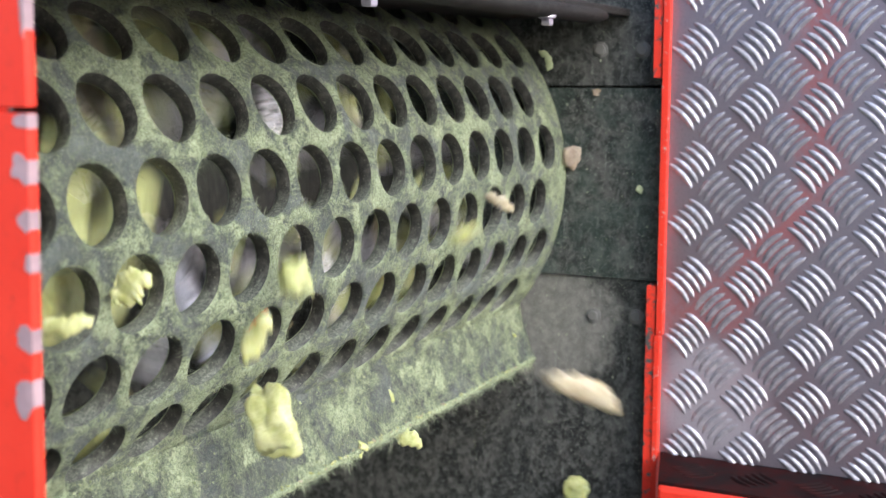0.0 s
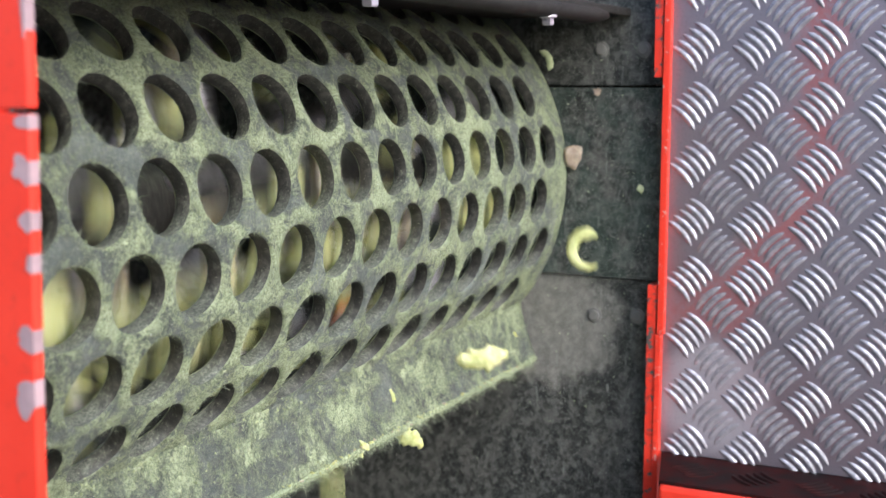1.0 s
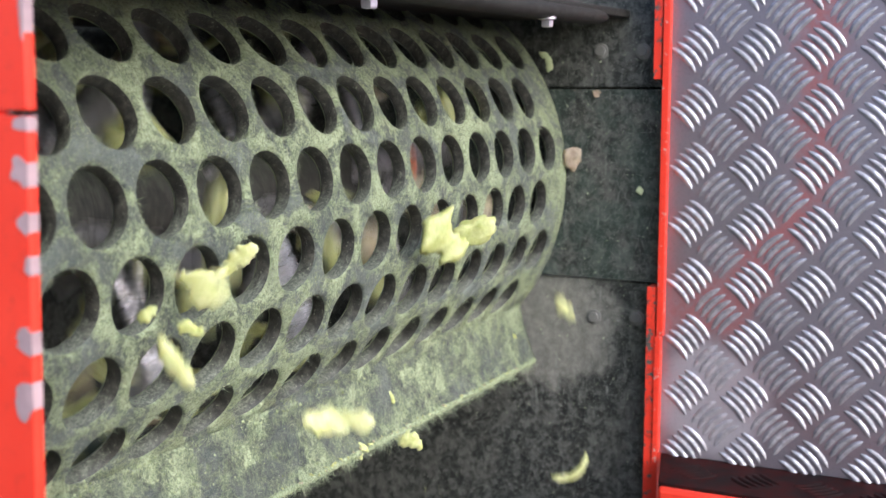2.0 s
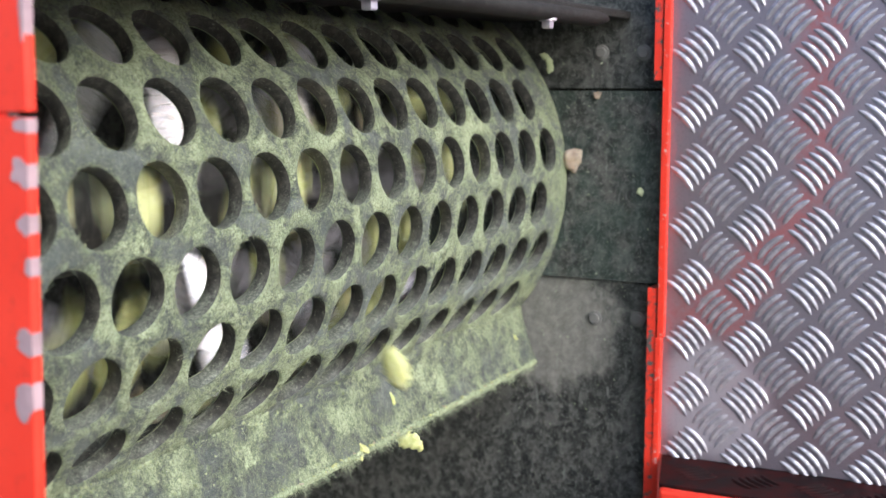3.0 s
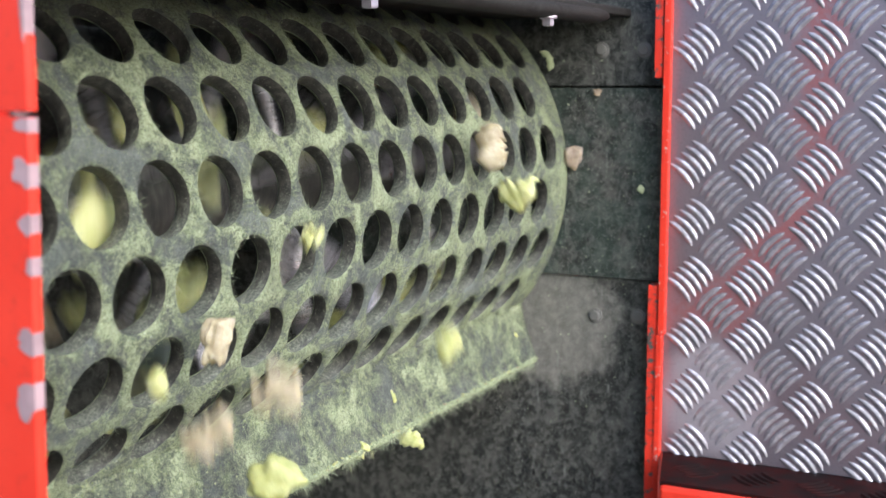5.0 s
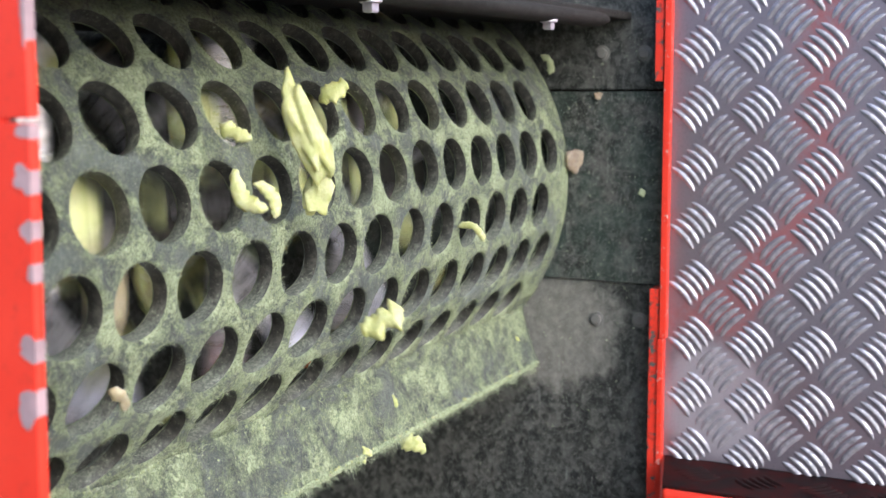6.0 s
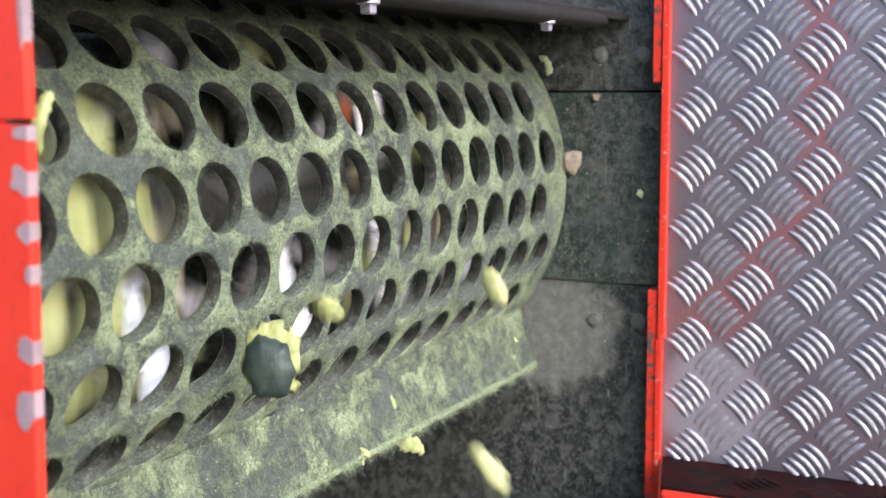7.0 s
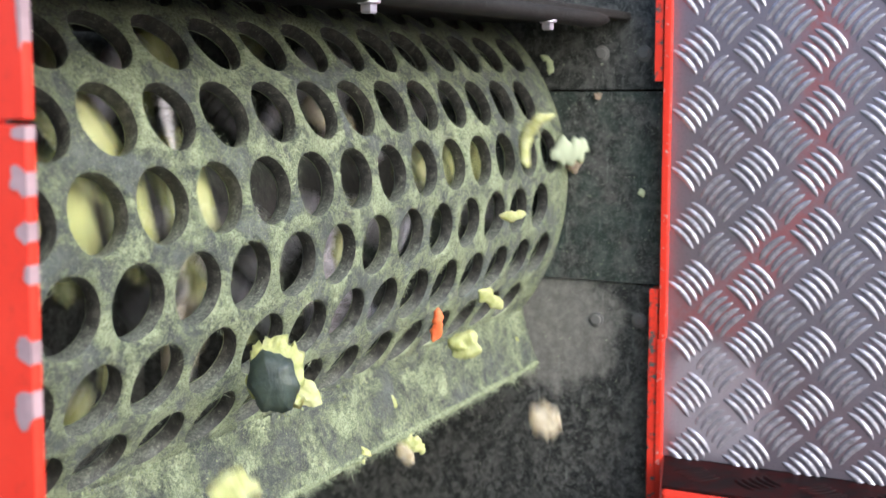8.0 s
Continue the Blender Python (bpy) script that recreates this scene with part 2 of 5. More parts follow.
M_RIND = mat_flesh("dark_green_rind", (0.028, 0.042, 0.034), (0.075, 0.098, 0.078), 0.38)
M_FIBRE = mat_lint("dry_fibre", (0.20, 0.24, 0.135), (0.52, 0.57, 0.385))
M_GREEN_DRY = mat_lint("dried_pulp", (0.24, 0.285, 0.13), (0.48, 0.53, 0.31))
M_TAN_DULL = mat_flesh("dried_tan_flesh", (0.26, 0.20, 0.14), (0.42, 0.35, 0.26), 0.85)
M_FELT = mat_sieve("felted_pulp", 0.40, 0.60)
M_SOIL = mat_ground()


# ---- building helpers ----
def part(name, bm, material, parent=None, label="", smooth=False):
    """Link a bmesh as one mesh object, under a thing or a part."""
    me = bpy.data.meshes.new(name)
    bm.normal_update()
    bm.to_mesh(me)
    bm.free()
    for m in material if isinstance(material, (list, tuple)) else [material]:
        me.materials.append(m)
    if smooth:
        me.polygons.foreach_set("use_smooth", [True] * len(me.polygons))
    ob = new(name, me)
    if parent:
        ob.parent = parent
    if label:
        ob["label"] = label
    return ob


def thing(name, label, category, at=(0, 0, 0), group="", kind=""):
    ob = new(name)
    ob.location = at
    ob.empty_display_size = 0.02
    return tagged(ob, label, category, group, kind)


def box(bm, lo, hi, bevel=0.0, m=None):
    """A bevelled box between two corners."""
    lo, hi = Vector(lo), Vector(hi)
    r = bmesh.ops.create_cube(bm, size=1.0)
    vs = r["verts"]
    size = hi - lo
    for v in vs:
        v.co = Vector((v.co.x * size.x, v.co.y * size.y, v.co.z * size.z)) + (lo + hi) / 2
    if bevel:
        es = list({e for v in vs for e in v.link_edges})
        r = bmesh.ops.bevel(bm, geom=es, offset=bevel, segments=2, affect="EDGES", profile=0.5)
        vs = list({v for f in r["faces"] for v in f.verts} | {v for v in vs if v.is_valid})
    if m is not None:
        bmesh.ops.transform(bm, matrix=m, verts=[v for v in vs if v.is_valid])
    return bm


def ring_tube(bm, rings, close_ends=True):
    """Skin a list of equal rings of points."""
    vs = [[bm.verts.new(p) for p in ring] for ring in rings]
    n = len(vs[0])
    for a, b in zip(vs, vs[1:]):
        for i in range(n):
            bm.faces.new((a[i], a[(i + 1) % n], b[(i + 1) % n], b[i]))
    if close_ends:
        bm.faces.new(vs[0][::-1])
        bm.faces.new(vs[-1])
    return bm


def hexagon_bolt(radius, height, sides=6, dome=0.25):
    """A bolt head on a washer, its axis along local +z."""
    bm = bmesh.new()
    def loop(r, z, k):
        return [(r * cos(2 * pi * i / k), r * sin(2 * pi * i / k), z) for i in range(k)]
    ring_tube(bm, [loop(radius * 1.45, 0, 24), loop(radius * 1.45, height * 0.22, 24), loop(radius * 1.32, height * 0.3, 24)])
    ring_tube(bm, [loop(radius, height * 0.3, sides), loop(radius, height * 0.85, sides), loop(radius * 0.84, height, sides)])
    return bm


Z = 1.3          # height of the eye, to which the plan's heights are given
AX_Y, AX_Z = 0.504, Z - 0.0763   # the drum's axis, which runs along x
RAD, WALL = 0.160, 0.0105
PITCH, TURN = 0.0408, 14.525
X_END, X_NEAR = 0.900, 0.262

# ---- the large structure ----
bm = bmesh.new()
bmesh.ops.create_grid(bm, x_segments=40, y_segments=40, size=400)
for v in bm.verts:
    v.co.z = 0.02 * noise.noise(v.co * 0.3)
tagged(part("ground", bm, M_SOIL), "trodden brown soil with patches of green", "ground", kind="structure")

# the machine's dark end wall, in three overlapping plates
end_wall = thing("machine_end_wall", "grimy black steel end wall of the shredder housing", "machine wall", (X_END + 0.005, 0.45, Z - 0.10))


def local(ob, p):
    return Vector(p) - ob.location


def plate(name, lo, hi, mat, parent, bevel=0.0012, label=""):
    bm = bmesh.new()
    o = parent.location if parent else Vector()
    box(bm, Vector(lo) - o, Vector(hi) - o, bevel)
    return part(name, bm, mat, parent, label)


plate("upper_plate", (X_END + 0.005, 0.267, Z - 0.0055), (X_END + 0.013, 0.80, Z + 0.22), M_BLACK, end_wall)
plate("middle_plate", (X_END + 0.0015, 0.2640, Z - 0.1545), (X_END + 0.010, 0.80, Z - 0.0068), M_MIDDLE, end_wall, 0.0002)
# backing plate is added so that no sky shows through the seam
plate("backing_plate", (X_END + 0.0134, 0.2640, 0.0), (X_END + 0.017, 0.80, Z + 0.22), M_SOOT, end_wall)
plate("lower_plate", (X_END + 0.005, 0.267, 0.0), (X_END + 0.013, 0.80, Z - 0.1555), M_LOWER, end_wall)
for by, bz in ((0.3185, 0.0223), (0.2846, 0.0219), (0.2852, -0.1842), (0.3206, -0.1864)):
    b = part("bolt", hexagon_bolt(0.0042, 0.0030, 18), M_BOLT, end_wall, "flat round bolt head")
    b.matrix_basis = Matrix.Translation(local(end_wall, (X_END + 0.005, by, Z + bz))) @ pose(0, 0, 0, 0, -90, 0)


# red flange along the end wall's free edge, with its painted return
flange = thing("edge_flange", "narrow bright red steel flange, paint worn along its edge", "machine frame", (X_END - 0.02, 0.26, Z - 0.1))
plate("flange", (X_END - 0.014, 0.2588, Z - 0.193), (X_END - 0.0076, 0.2638, Z + 0.22), M_RED_EDGE, flange, 0.0004)
plate("flange", (X_END - 0.014, 0.2606, Z - 0.62), (X_END - 0.0076, 0.2650, Z - 0.1935), M_RED_EDGE, flange, 0.0004, "red flange, paint rubbed through along its edge")
plate("web", (X_END - 0.0074, 0.2617, Z - 0.62), (X_END + 0.013, 0.2637, Z + 0.22), M_RED, flange, 0.0004)
plate("painted_strip", (X_END - 0.0125, 0.2652, Z + 0.0010), (X_END + 0.0045, 0.2711, Z + 0.22), M_RED_WORN, flange, 0.0003, "chipped red strip, its shade painted in")
plate("painted_strip", (X_END - 0.0125, 0.2652, Z - 0.62), (X_END + 0.0045, 0.2721, Z - 0.1556), M_RED_WORN, flange, 0.0003, "chipped red strip, its shade painted in")

# near red side wall of the housing, split by a slot
near_wall = thing("red_side_wall", "bright red painted steel side wall, chipped to grey along its edge", "machine wall", (X_NEAR, 0.4, Z))


def wall_edge(z):
    """The free edge of the near wall leans back a little toward the bottom."""
    return 0.2659 + (0.0 if z > 0 else min(0.0062, -0.030 * z))


outline = [(wall_edge(0.2), 0.20), (wall_edge(0), 0.0), (wall_edge(-0.0085), -0.0084), (0.2770, -0.0086), (0.2776, -0.0093), (0.2770, -0.0100),
           (wall_edge(-0.0101), -0.0102), (wall_edge(-0.06), -0.06), (wall_edge(-0.12), -0.12), (wall_edge(-0.21), -0.21), (wall_edge(-0.3), -Z), (0.80, -Z), (0.80, 0.20)]
bm = bmesh.new()
f = bm.faces.new([bm.verts.new((0.0, y - 0.4, z)) for y, z in outline])
r = bmesh.ops.extrude_face_region(bm, geom=[f])
for v in r["geom"]:
    if isinstance(v, bmesh.types.BMVert):
        v.co.x += 0.004
bmesh.ops.recalc_face_normals(bm, faces=list(bm.faces))
bmesh.ops.bevel(bm, geom=list(bm.edges), offset=0.0003, segments=2, affect="EDGES", profile=0.5)
part("side_plate", bm, M_RED, near_wall, "bright red plate with a narrow notch in its edge")
plate("backing_plate", (X_NEAR + 0.0045, 0.2790, Z - 0.62), (X_NEAR + 0.008, 0.80, Z + 0.20), M_BLACK, near_wall)
for i, (z, ry, rz) in enumerate(((-0.0128, 0.0046, 0.0021), (-0.0265, 0.0044, 0.0042), (-0.0415, 0.0034, 0.0032), (-0.0540, 0.0014, 0.0026),
                                 (-0.0770, 0.0044, 0.0043), (-0.0952, 0.0046, 0.0062), (0.0210, 0.0009, 0.0075))):
    bm = bmesh.new()
    n = 36
    vs = []
    for k in range(n):
        a = 2 * pi * k / n
        w = 1 + 0.55 * noise.noise(Vector((cos(a) * 1.1, sin(a) * 1.1, i * 3.1 + 0.7))) + 0.22 * noise.noise(Vector((cos(a) * 4, sin(a) * 4, i * 3.1)))
        zz = z + rz * w * sin(a)
        yy = max(-0.0002, ry * 0.45 + ry * w * cos(a))
        vs.append(bm.verts.new((-0.0003, wall_edge(zz) + yy - 0.4, zz)))
    bm.faces.new(vs)
    r = bmesh.ops.extrude_face_region(bm, geom=list(bm.faces))
    for v in r["geom"]:
        if isinstance(v, bmesh.types.BMVert):
            v.co.x += 0.0041
    part("paint_chip", bm, M_CHIP, near_wall, "pinkish grey bare patch where the paint has flaked")

# housing behind and below the drum; back wall added to keep the inside dark
plate("wall_back", (X_NEAR + 0.01, 0.78, Z - 0.62), (X_END, 0.80, Z + 0.20), M_BLACK, None)
tagged(bpy.data.objects["wall_back"], "added dark back wall that shuts daylight out of the drum", "machine wall", kind="structure")
plate("floor", (X_NEAR + 0.01, 0.26, Z - 0.64), (X_END, 0.80, Z - 0.62), M_BLACK, None)
tagged(bpy.data.objects["floor"], "dark grimy chute floor under the drum", "machine floor", kind="structure")

# hood over the drum, with its rounded edge bar and two bolts
hood = thing("hood", "black hood plate over the drum with a rounded edge", "machine cover", (0.58, 0.36, Z + 0.05))
# rear length of the plate is added out of view to block the sky
plate("hood_plate", (X_NEAR + 0.01, 0.295, Z + 0.047), (X_END + 0.004, 0.775, Z + 0.053), M_SOOT, hood)
bm = bmesh.new()
o = hood.location
rings = []
for k in range(40):
    x = X_NEAR + 0.01 + (0.862 - X_NEAR - 0.01) * k / 39
    s = min(1.0, max(0.12, (0.868 - x) / 0.03)) ** 0.5
    rings.append([Vector((x, 0.302 + 0.010 * s * cos(2 * pi * i / 14), Z + 0.0455 + 0.0062 * s * sin(2 * pi * i / 14))) - o for i in range(14)])
ring_tube(bm, rings)
part("edge_bar", bm, M_SOOT, hood, "", True)
for x in (0.5178, 0.7475):
    b = part("nut", hexagon_bolt(0.0040, 0.0066, 4), M_ZINC, hood, "bright square zinc nut")
    b.matrix_basis = Matrix.Translation(Vector((x, 0.300, Z + 0.0410)) - o) @ pose(0, 0, 0, 180, 0, 40)

# ---- aluminium tread plate beside the housing ----
X_T = 0.893
tread = thing("tread_plate", "grey aluminium five-bar tread plate, red reflection painted in", "tread plate", (X_T, 0.05, Z - 0.30))
plate("sheet", (X_T, -0.25, Z - 0.2865), (X_T + 0.003, 0.2614, Z + 0.22), M_TREAD, tread, 0.0005)


def bar_mesh(name, mat, length=0.0268, width=0.0047, height=0.0015, bow=0.0022):
    """One raised lens-shaped rib, slightly bowed, along local x with its back at z = 0."""
    bm = bmesh.new()
    rows = []
    for k in range(11):
        s = -1 + 2 * k / 10
        w = width / 2 * math.sqrt(max(0.02, 1 - abs(s) ** 3.2))
        h = height * math.sqrt(max(0.0, 1 - abs(s) ** 3.0))
        c = bow * (1 - s * s) - bow / 2
        x = s * length / 2
        rows.append([bm.verts.new((x, c + w * u, h * (1 - abs(u) ** 2.2) - 0.0001)) for u in (-1, -0.6, 0, 0.6, 1)])
    for a, b in zip(rows, rows[1:]):
        for i in range(4):
            bm.faces.new((a[i], b[i], b[i + 1], a[i + 1]))
    bm.normal_update()
    me = bpy.data.meshes.new(name)
    bm.to_mesh(me)
    bm.free()
    me.materials.append(mat)
    me.polygons.foreach_set("use_smooth", [True] * len(me.polygons))
    return me


def lay_bars(parent, me, to_world, cells, pitch, name="tread_bar"):
    """Groups of five ribs on a lattice, each group turned across its neighbours."""
    inv = Matrix.Translation(parent.location).inverted()
    for u, v, kind in cells:
        turn = -44 if kind == 0 else 46
        for k in range(5):
            off = (k - 2) * pitch
            m = Matrix.Translation((u, v, 0)) @ pose(0, 0, 0, 0, 0, turn) @ Matrix.Translation((0, off, 0))
            ob = new(name, me)
            ob.parent = parent
            ob.matrix_basis = inv @ to_world @ m


# u runs to the plate's free side (-y), v upward
face = Matrix(((0, 0, -1, X_T), (-1, 0, 0, 0.1965), (0, 1, 0, Z + 0.024), (0, 0, 0, 1)))
cells = []
for i in range(-2, 4):
    for j in range(-8, 3):
        for kind in (0, 1):
            u, v = (i + 0.5 * kind) * 0.0448, (j - 0.5 * kind) * 0.0433
            if -0.052 < u < 0.125 and -0.308 < v < 0.075:
                cells.append((u, v, kind))
BAR = bar_mesh("tread_bar", M_BAR)
BAR_DULL = bar_mesh("tread_bar", M_BAR_DULL, height=0.0011)
worn = [q for q in cells if hypot((q[0] + 0.026) / 0.052, (q[1] + 0.266) / 0.058) < 1.0 and q[2] == 1]
lay_bars(tread, BAR, face, [q for q in cells if q not in worn], 0.0060)
lay_bars(tread, BAR_DULL, face, worn, 0.0060)

# red ledge under the tread plate: near-black red top, bright painted beam
ledge = thing("red_ledge", "red steel beam under the tread plate, its top near-black red", "machine frame", (0.86, 0.05, Z - 0.30))


def prism(name, corners, lo, hi, mat, parent, bevel, label=""):
    """An upright prism on a four-cornered plan."""
    bm = bmesh.new()
    o = parent.location
    ring_tube(bm, [[Vector((x, y, z)) - o for x, y in corners] for z in (lo, hi)])
    bmesh.ops.recalc_face_normals(bm, faces=list(bm.faces))
    bmesh.ops.bevel(bm, geom=list(bm.edges), offset=bevel, segments=2, affect="EDGES", profile=0.5)
    return part(name, bm, mat, parent, label)


prism("ledge_top", [(0.826, -0.25), (X_T + 0.003, -0.25), (X_T + 0.003, 0.2606), (0.826, 0.2415)], Z - 0.2925, Z - 0.2870, M_DARK_RED, ledge, 0.0006, "very dark red ledge")
prism("beam", [(0.816, -0.25), (0.8255, -0.25), (0.8255, 0.2412), (0.816, 0.2386)], Z - 0.40, Z - 0.2885, M_RED, ledge, 0.0022)
top = Matrix(((0, -1, 0, 0.860), (-1, 0, 0, 0.175), (0, 0, 1, Z - 0.2870), (0, 0, 0, 1)))
BAR_RED = bar_mesh("ledge_bar", M_DARK_RED)
lay_bars(ledge, BAR_RED, top, [(-0.05 + 0.0448 * i, 0.0, i % 2) for i in range(5)], 0.0060, "ledge_bar")

# ---- the perforated drum ----
drum = thing("sieve_drum", "perforated grey steel drum screen felted with green pulp", "drum screen", (0.58, AX_Y, AX_Z))


def on_drum(x, deg, r):
    a = radians(deg)
    return Vector((x - 0.58, -r * cos(a), r * sin(a)))


def build_shell():
    bm = bmesh.new()
    K = 8                      # segments along each side of a cell
    HOLE = 0.01735
    half_x = PITCH / 2
    cache = {}

    def vert(x, deg, r):
        key = (round(x, 5), round(deg, 3), round(r, 5))
        if key not in cache:
            p = on_drum(x, deg, r)
            w = noise.noise(Vector((x * 9, deg * 0.03, 0.0))) * 0.0008
            cache[key] = bm.verts.new(p + Vector((0, p.y, p.z)).normalized() * w)
        return cache[key]

    for k in range(-1, 8):
        mid = 9.106 - (k - 3) * TURN
        base = 0.8680 if k % 2 else 0.8476
        for n in range(-16, 2):
            xc = base + n * PITCH
            edge = []
            for i in range(K):
                edge.append((-1 + 2 * i / K, -1))
            for i in range(K):
                edge.append((1, -1 + 2 * i / K))
            for i in range(K):
                edge.append((1 - 2 * i / K, 1))
            for i in range(K):
                edge.append((-1, 1 - 2 * i / K))
            solid = k in (-1, 7) or xc + HOLE > X_END - 0.006 or xc - half_x < X_NEAR - 0.03
            rnd = random.Random(k * 100 + n)
            hr = HOLE * rnd.uniform(0.975, 1.03)
            def at(u, v, r):
                x = min(max(xc + u * half_x, X_NEAR + 0.012), X_END)
                return vert(x, mid + v * TURN / 2, r)
            if solid:
                for r, flip in ((RAD, False), (RAD - WALL, True)):
                    c = at(0, 0, r)
                    ring = [at(u, v, r) for u, v in edge]
                    for a, b in zip(ring, ring[1:] + ring[:1]):
                        if len({a, b, c}) == 3:
                            try:
                                bm.faces.new((a, c, b) if flip else (a, b, c))
                            except ValueError:
                                pass
                continue
            rim = []
            for u, v in edge:
                a = atan2(v, u)
                w = 1 + 0.02 * noise.noise(Vector((cos(a) * 2, sin(a) * 2, xc * 50 + k)))
                rim.append((cos(a) * w, sin(a) * w))
            def circle(scale, r):
                return [vert(xc + cu * hr * scale, mid + math.degrees(cv * hr * scale / RAD), r) for cu, cv in rim]
            loops = [[at(u, v, RAD) for u, v in edge], circle(1.10, RAD), circle(1.03, RAD - 0.0006), circle(0.995, RAD - 0.0018),
                     circle(0.985, RAD - WALL + 0.001), circle(1.02, RAD - WALL), [at(u, v, RAD - WALL) for u, v in edge]]
            for li, (a, b) in enumerate(zip(loops, loops[1:])):
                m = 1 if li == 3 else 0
                for i in range(len(a)):
                    q = [a[i], a[(i + 1) % len(a)], b[(i + 1) % len(a)], b[i]]
                    q = list(dict.fromkeys(q))
                    if len(q) >= 3:
                        try:
                            f = bm.faces.new(q)
                            f.material_index = m
                        except ValueError:
                            pass
    # trim the solid rows at the hood and at the lip
    cut = [f for f in bm.faces if f.calc_center_median().z > RAD * sin(radians(63)) or f.calc_center_median().z < -RAD * sin(radians(43))]
    bmesh.ops.delete(bm, geom=cut, context="FACES")
    bmesh.ops.recalc_face_normals(bm, faces=list(bm.faces))
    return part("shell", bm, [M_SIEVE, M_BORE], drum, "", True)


build_shell()


def build_lip():
    """The discharge lip: a bent flange below the last row of holes."""
    bm = bmesh.new()
    prof = [(-0.1218, -0.1042), (-0.1222, -0.1075), (-0.1235, -0.1130), (-0.1265, -0.1225), (-0.1310, -0.1360), (-0.1348, -0.1452), (-0.1362, -0.1478),
            (-0.1352, -0.1500), (-0.1318, -0.1490), (-0.1180, -0.1230), (-0.1090, -0.1000)]
    rows = []
    n = 240
    for k in range(n + 1):
        x = X_NEAR + 0.012 + (X_END - 0.001 - X_NEAR - 0.012) * k / n
        row = []
        for i, (y, z) in enumerate(prof):
            w = 0.0012 * noise.noise(Vector((x * 40, i * 0.7, 2))) + 0.0007 * noise.noise(Vector((x * 160, i * 2, 7)))
            web = 0.0026 * max(0.0, cos(2 * pi * (x - 0.8680) / PITCH)) ** 1.5 * max(0.0, 1 - abs(i - 2.2) / 3.2)
            w -= web
            row.append(bm.verts.new((x - 0.58, y + w, z + w * 0.8)))
        rows.append(row)
    for a, b in zip(rows, rows[1:]):
        for i in range(len(prof) - 1):
            bm.faces.new((a[i], a[i + 1], b[i + 1], b[i]))
    bm.faces.new(rows[-1])
    bm.faces.new(rows[0][::-1])
    bmesh.ops.recalc_face_normals(bm, faces=list(bm.faces))
    return part("lip", bm, M_LIP, drum, "slanting steel lip caked with pulp fibre", True)


build_lip()


def build_felt():
    """The felted roll of pulp that has grown along the lip's edge."""
    bm = bmesh.new()
    rings = []
    n = 260
    for k in range(n + 1):
        x = X_NEAR + 0.013 + (X_END - 0.004 - X_NEAR - 0.013) * k / n
        w = 0.0016 * (1 + 0.55 * noise.noise(Vector((x * 42, 3, 0))) + 0.45 * noise.noise(Vector((x * 170, 8, 0))))
        sag = 0.0007 * noise.noise(Vector((x * 60, 0, 5)))
        ring = []
        for i in range(10):
            a = 2 * pi * i / 10
            e = 1 + 0.5 * noise.noise(Vector((x * 320, cos(a) * 2, sin(a) * 2)))
            ring.append((x - 0.58, -0.1357 + w * e * cos(a), -0.1486 + sag + 1.15 * w * e * sin(a)))
        rings.append(ring)
    ring_tube(bm, rings)
    bmesh.ops.recalc_face_normals(bm, faces=list(bm.faces))
    return part("felt_roll", bm, M_FELT, drum, "yellow-green felted pulp along the lip's edge", True)


build_felt()

# ---- rotor inside the drum ----
rotor = thing("rotor", "bare steel beater rotor turning inside the drum", "rotor", (0.58, AX_Y, AX_Z))
bm = bmesh.new()
ring_tube(bm, [[(x, 0.034 * cos(2 * pi * i / 32), 0.034 * sin(2 * pi * i / 32)) for i in range(32)] for x in (-0.31, -0.1, 0.1, 0.316)])
part("shaft", bm, M_BORE, rotor, "dark steel shaft", True)
# flat steel knives set obliquely in staggered rings round the shaft
def knife(reach, width, thick):
    """A knife along local +z from the shaft, its broad face toward local -y, ground thin at the tip."""
    bm = bmesh.new()
    rings = []
    for z, w, t in ((0.028, 0.8, 1.0), (reach * 0.55, 0.8, 1.0), (reach * 0.72, 1.0, 1.0), (reach * 0.93, 1.0, 0.9), (reach * 0.985, 0.86, 0.5), (reach, 0.7, 0.25)):
        hw, ht = width * w / 2, thick * t / 2
        c = hw * 0.86
        rings.append([(-hw, 0, z), (-c, -ht, z), (c, -ht, z), (hw, 0, z), (c, ht, z), (-c, ht, z)])
    ring_tube(bm, rings)
    bmesh.ops.recalc_face_normals(bm, faces=list(bm.faces))
    bmesh.ops.bevel(bm, geom=list(bm.edges), offset=0.0005, segments=1, affect="EDGES")
    return bm


rnd = random.Random(5)
for ring in range(15):
    for k in range(2):
        b = part("knife", knife(rnd.uniform(0.122, 0.131), rnd.uniform(0.024, 0.036), 0.006), M_ROTOR, rotor)
        turn = 180 * k + ring * 47 + rnd.uniform(-9, 9)
        b.matrix_basis = Matrix.Translation((-0.292 + ring * 0.0418, 0, 0)) @ pose(0, 0, 0, turn, 0, 0) @ pose(0, 0, 0, 0, 0, rnd.choice((-38, 22, 52)) + rnd.uniform(-8, 8))

# ---- pulp fibre and crumbs on the drum ----
def hole_gap(x, deg):
    """Distance along the surface from a place on the drum to the nearest hole's centre."""
    best = 9.0
    k0 = round(3 - (deg - 9.106) / TURN)
    for k in (k0 - 1, k0, k0 + 1):
        if 0 <= k <= 6:
            base = 0.8680 if k % 2 else 0.8476
            n = round((x - base) / PITCH)
            if base + n * PITCH + 0.0174 > X_END - 0.006:
                continue
            best = min(best, hypot(x - base - n * PITCH, radians(deg - (9.106 - (k - 3) * TURN)) * RAD))
    return best


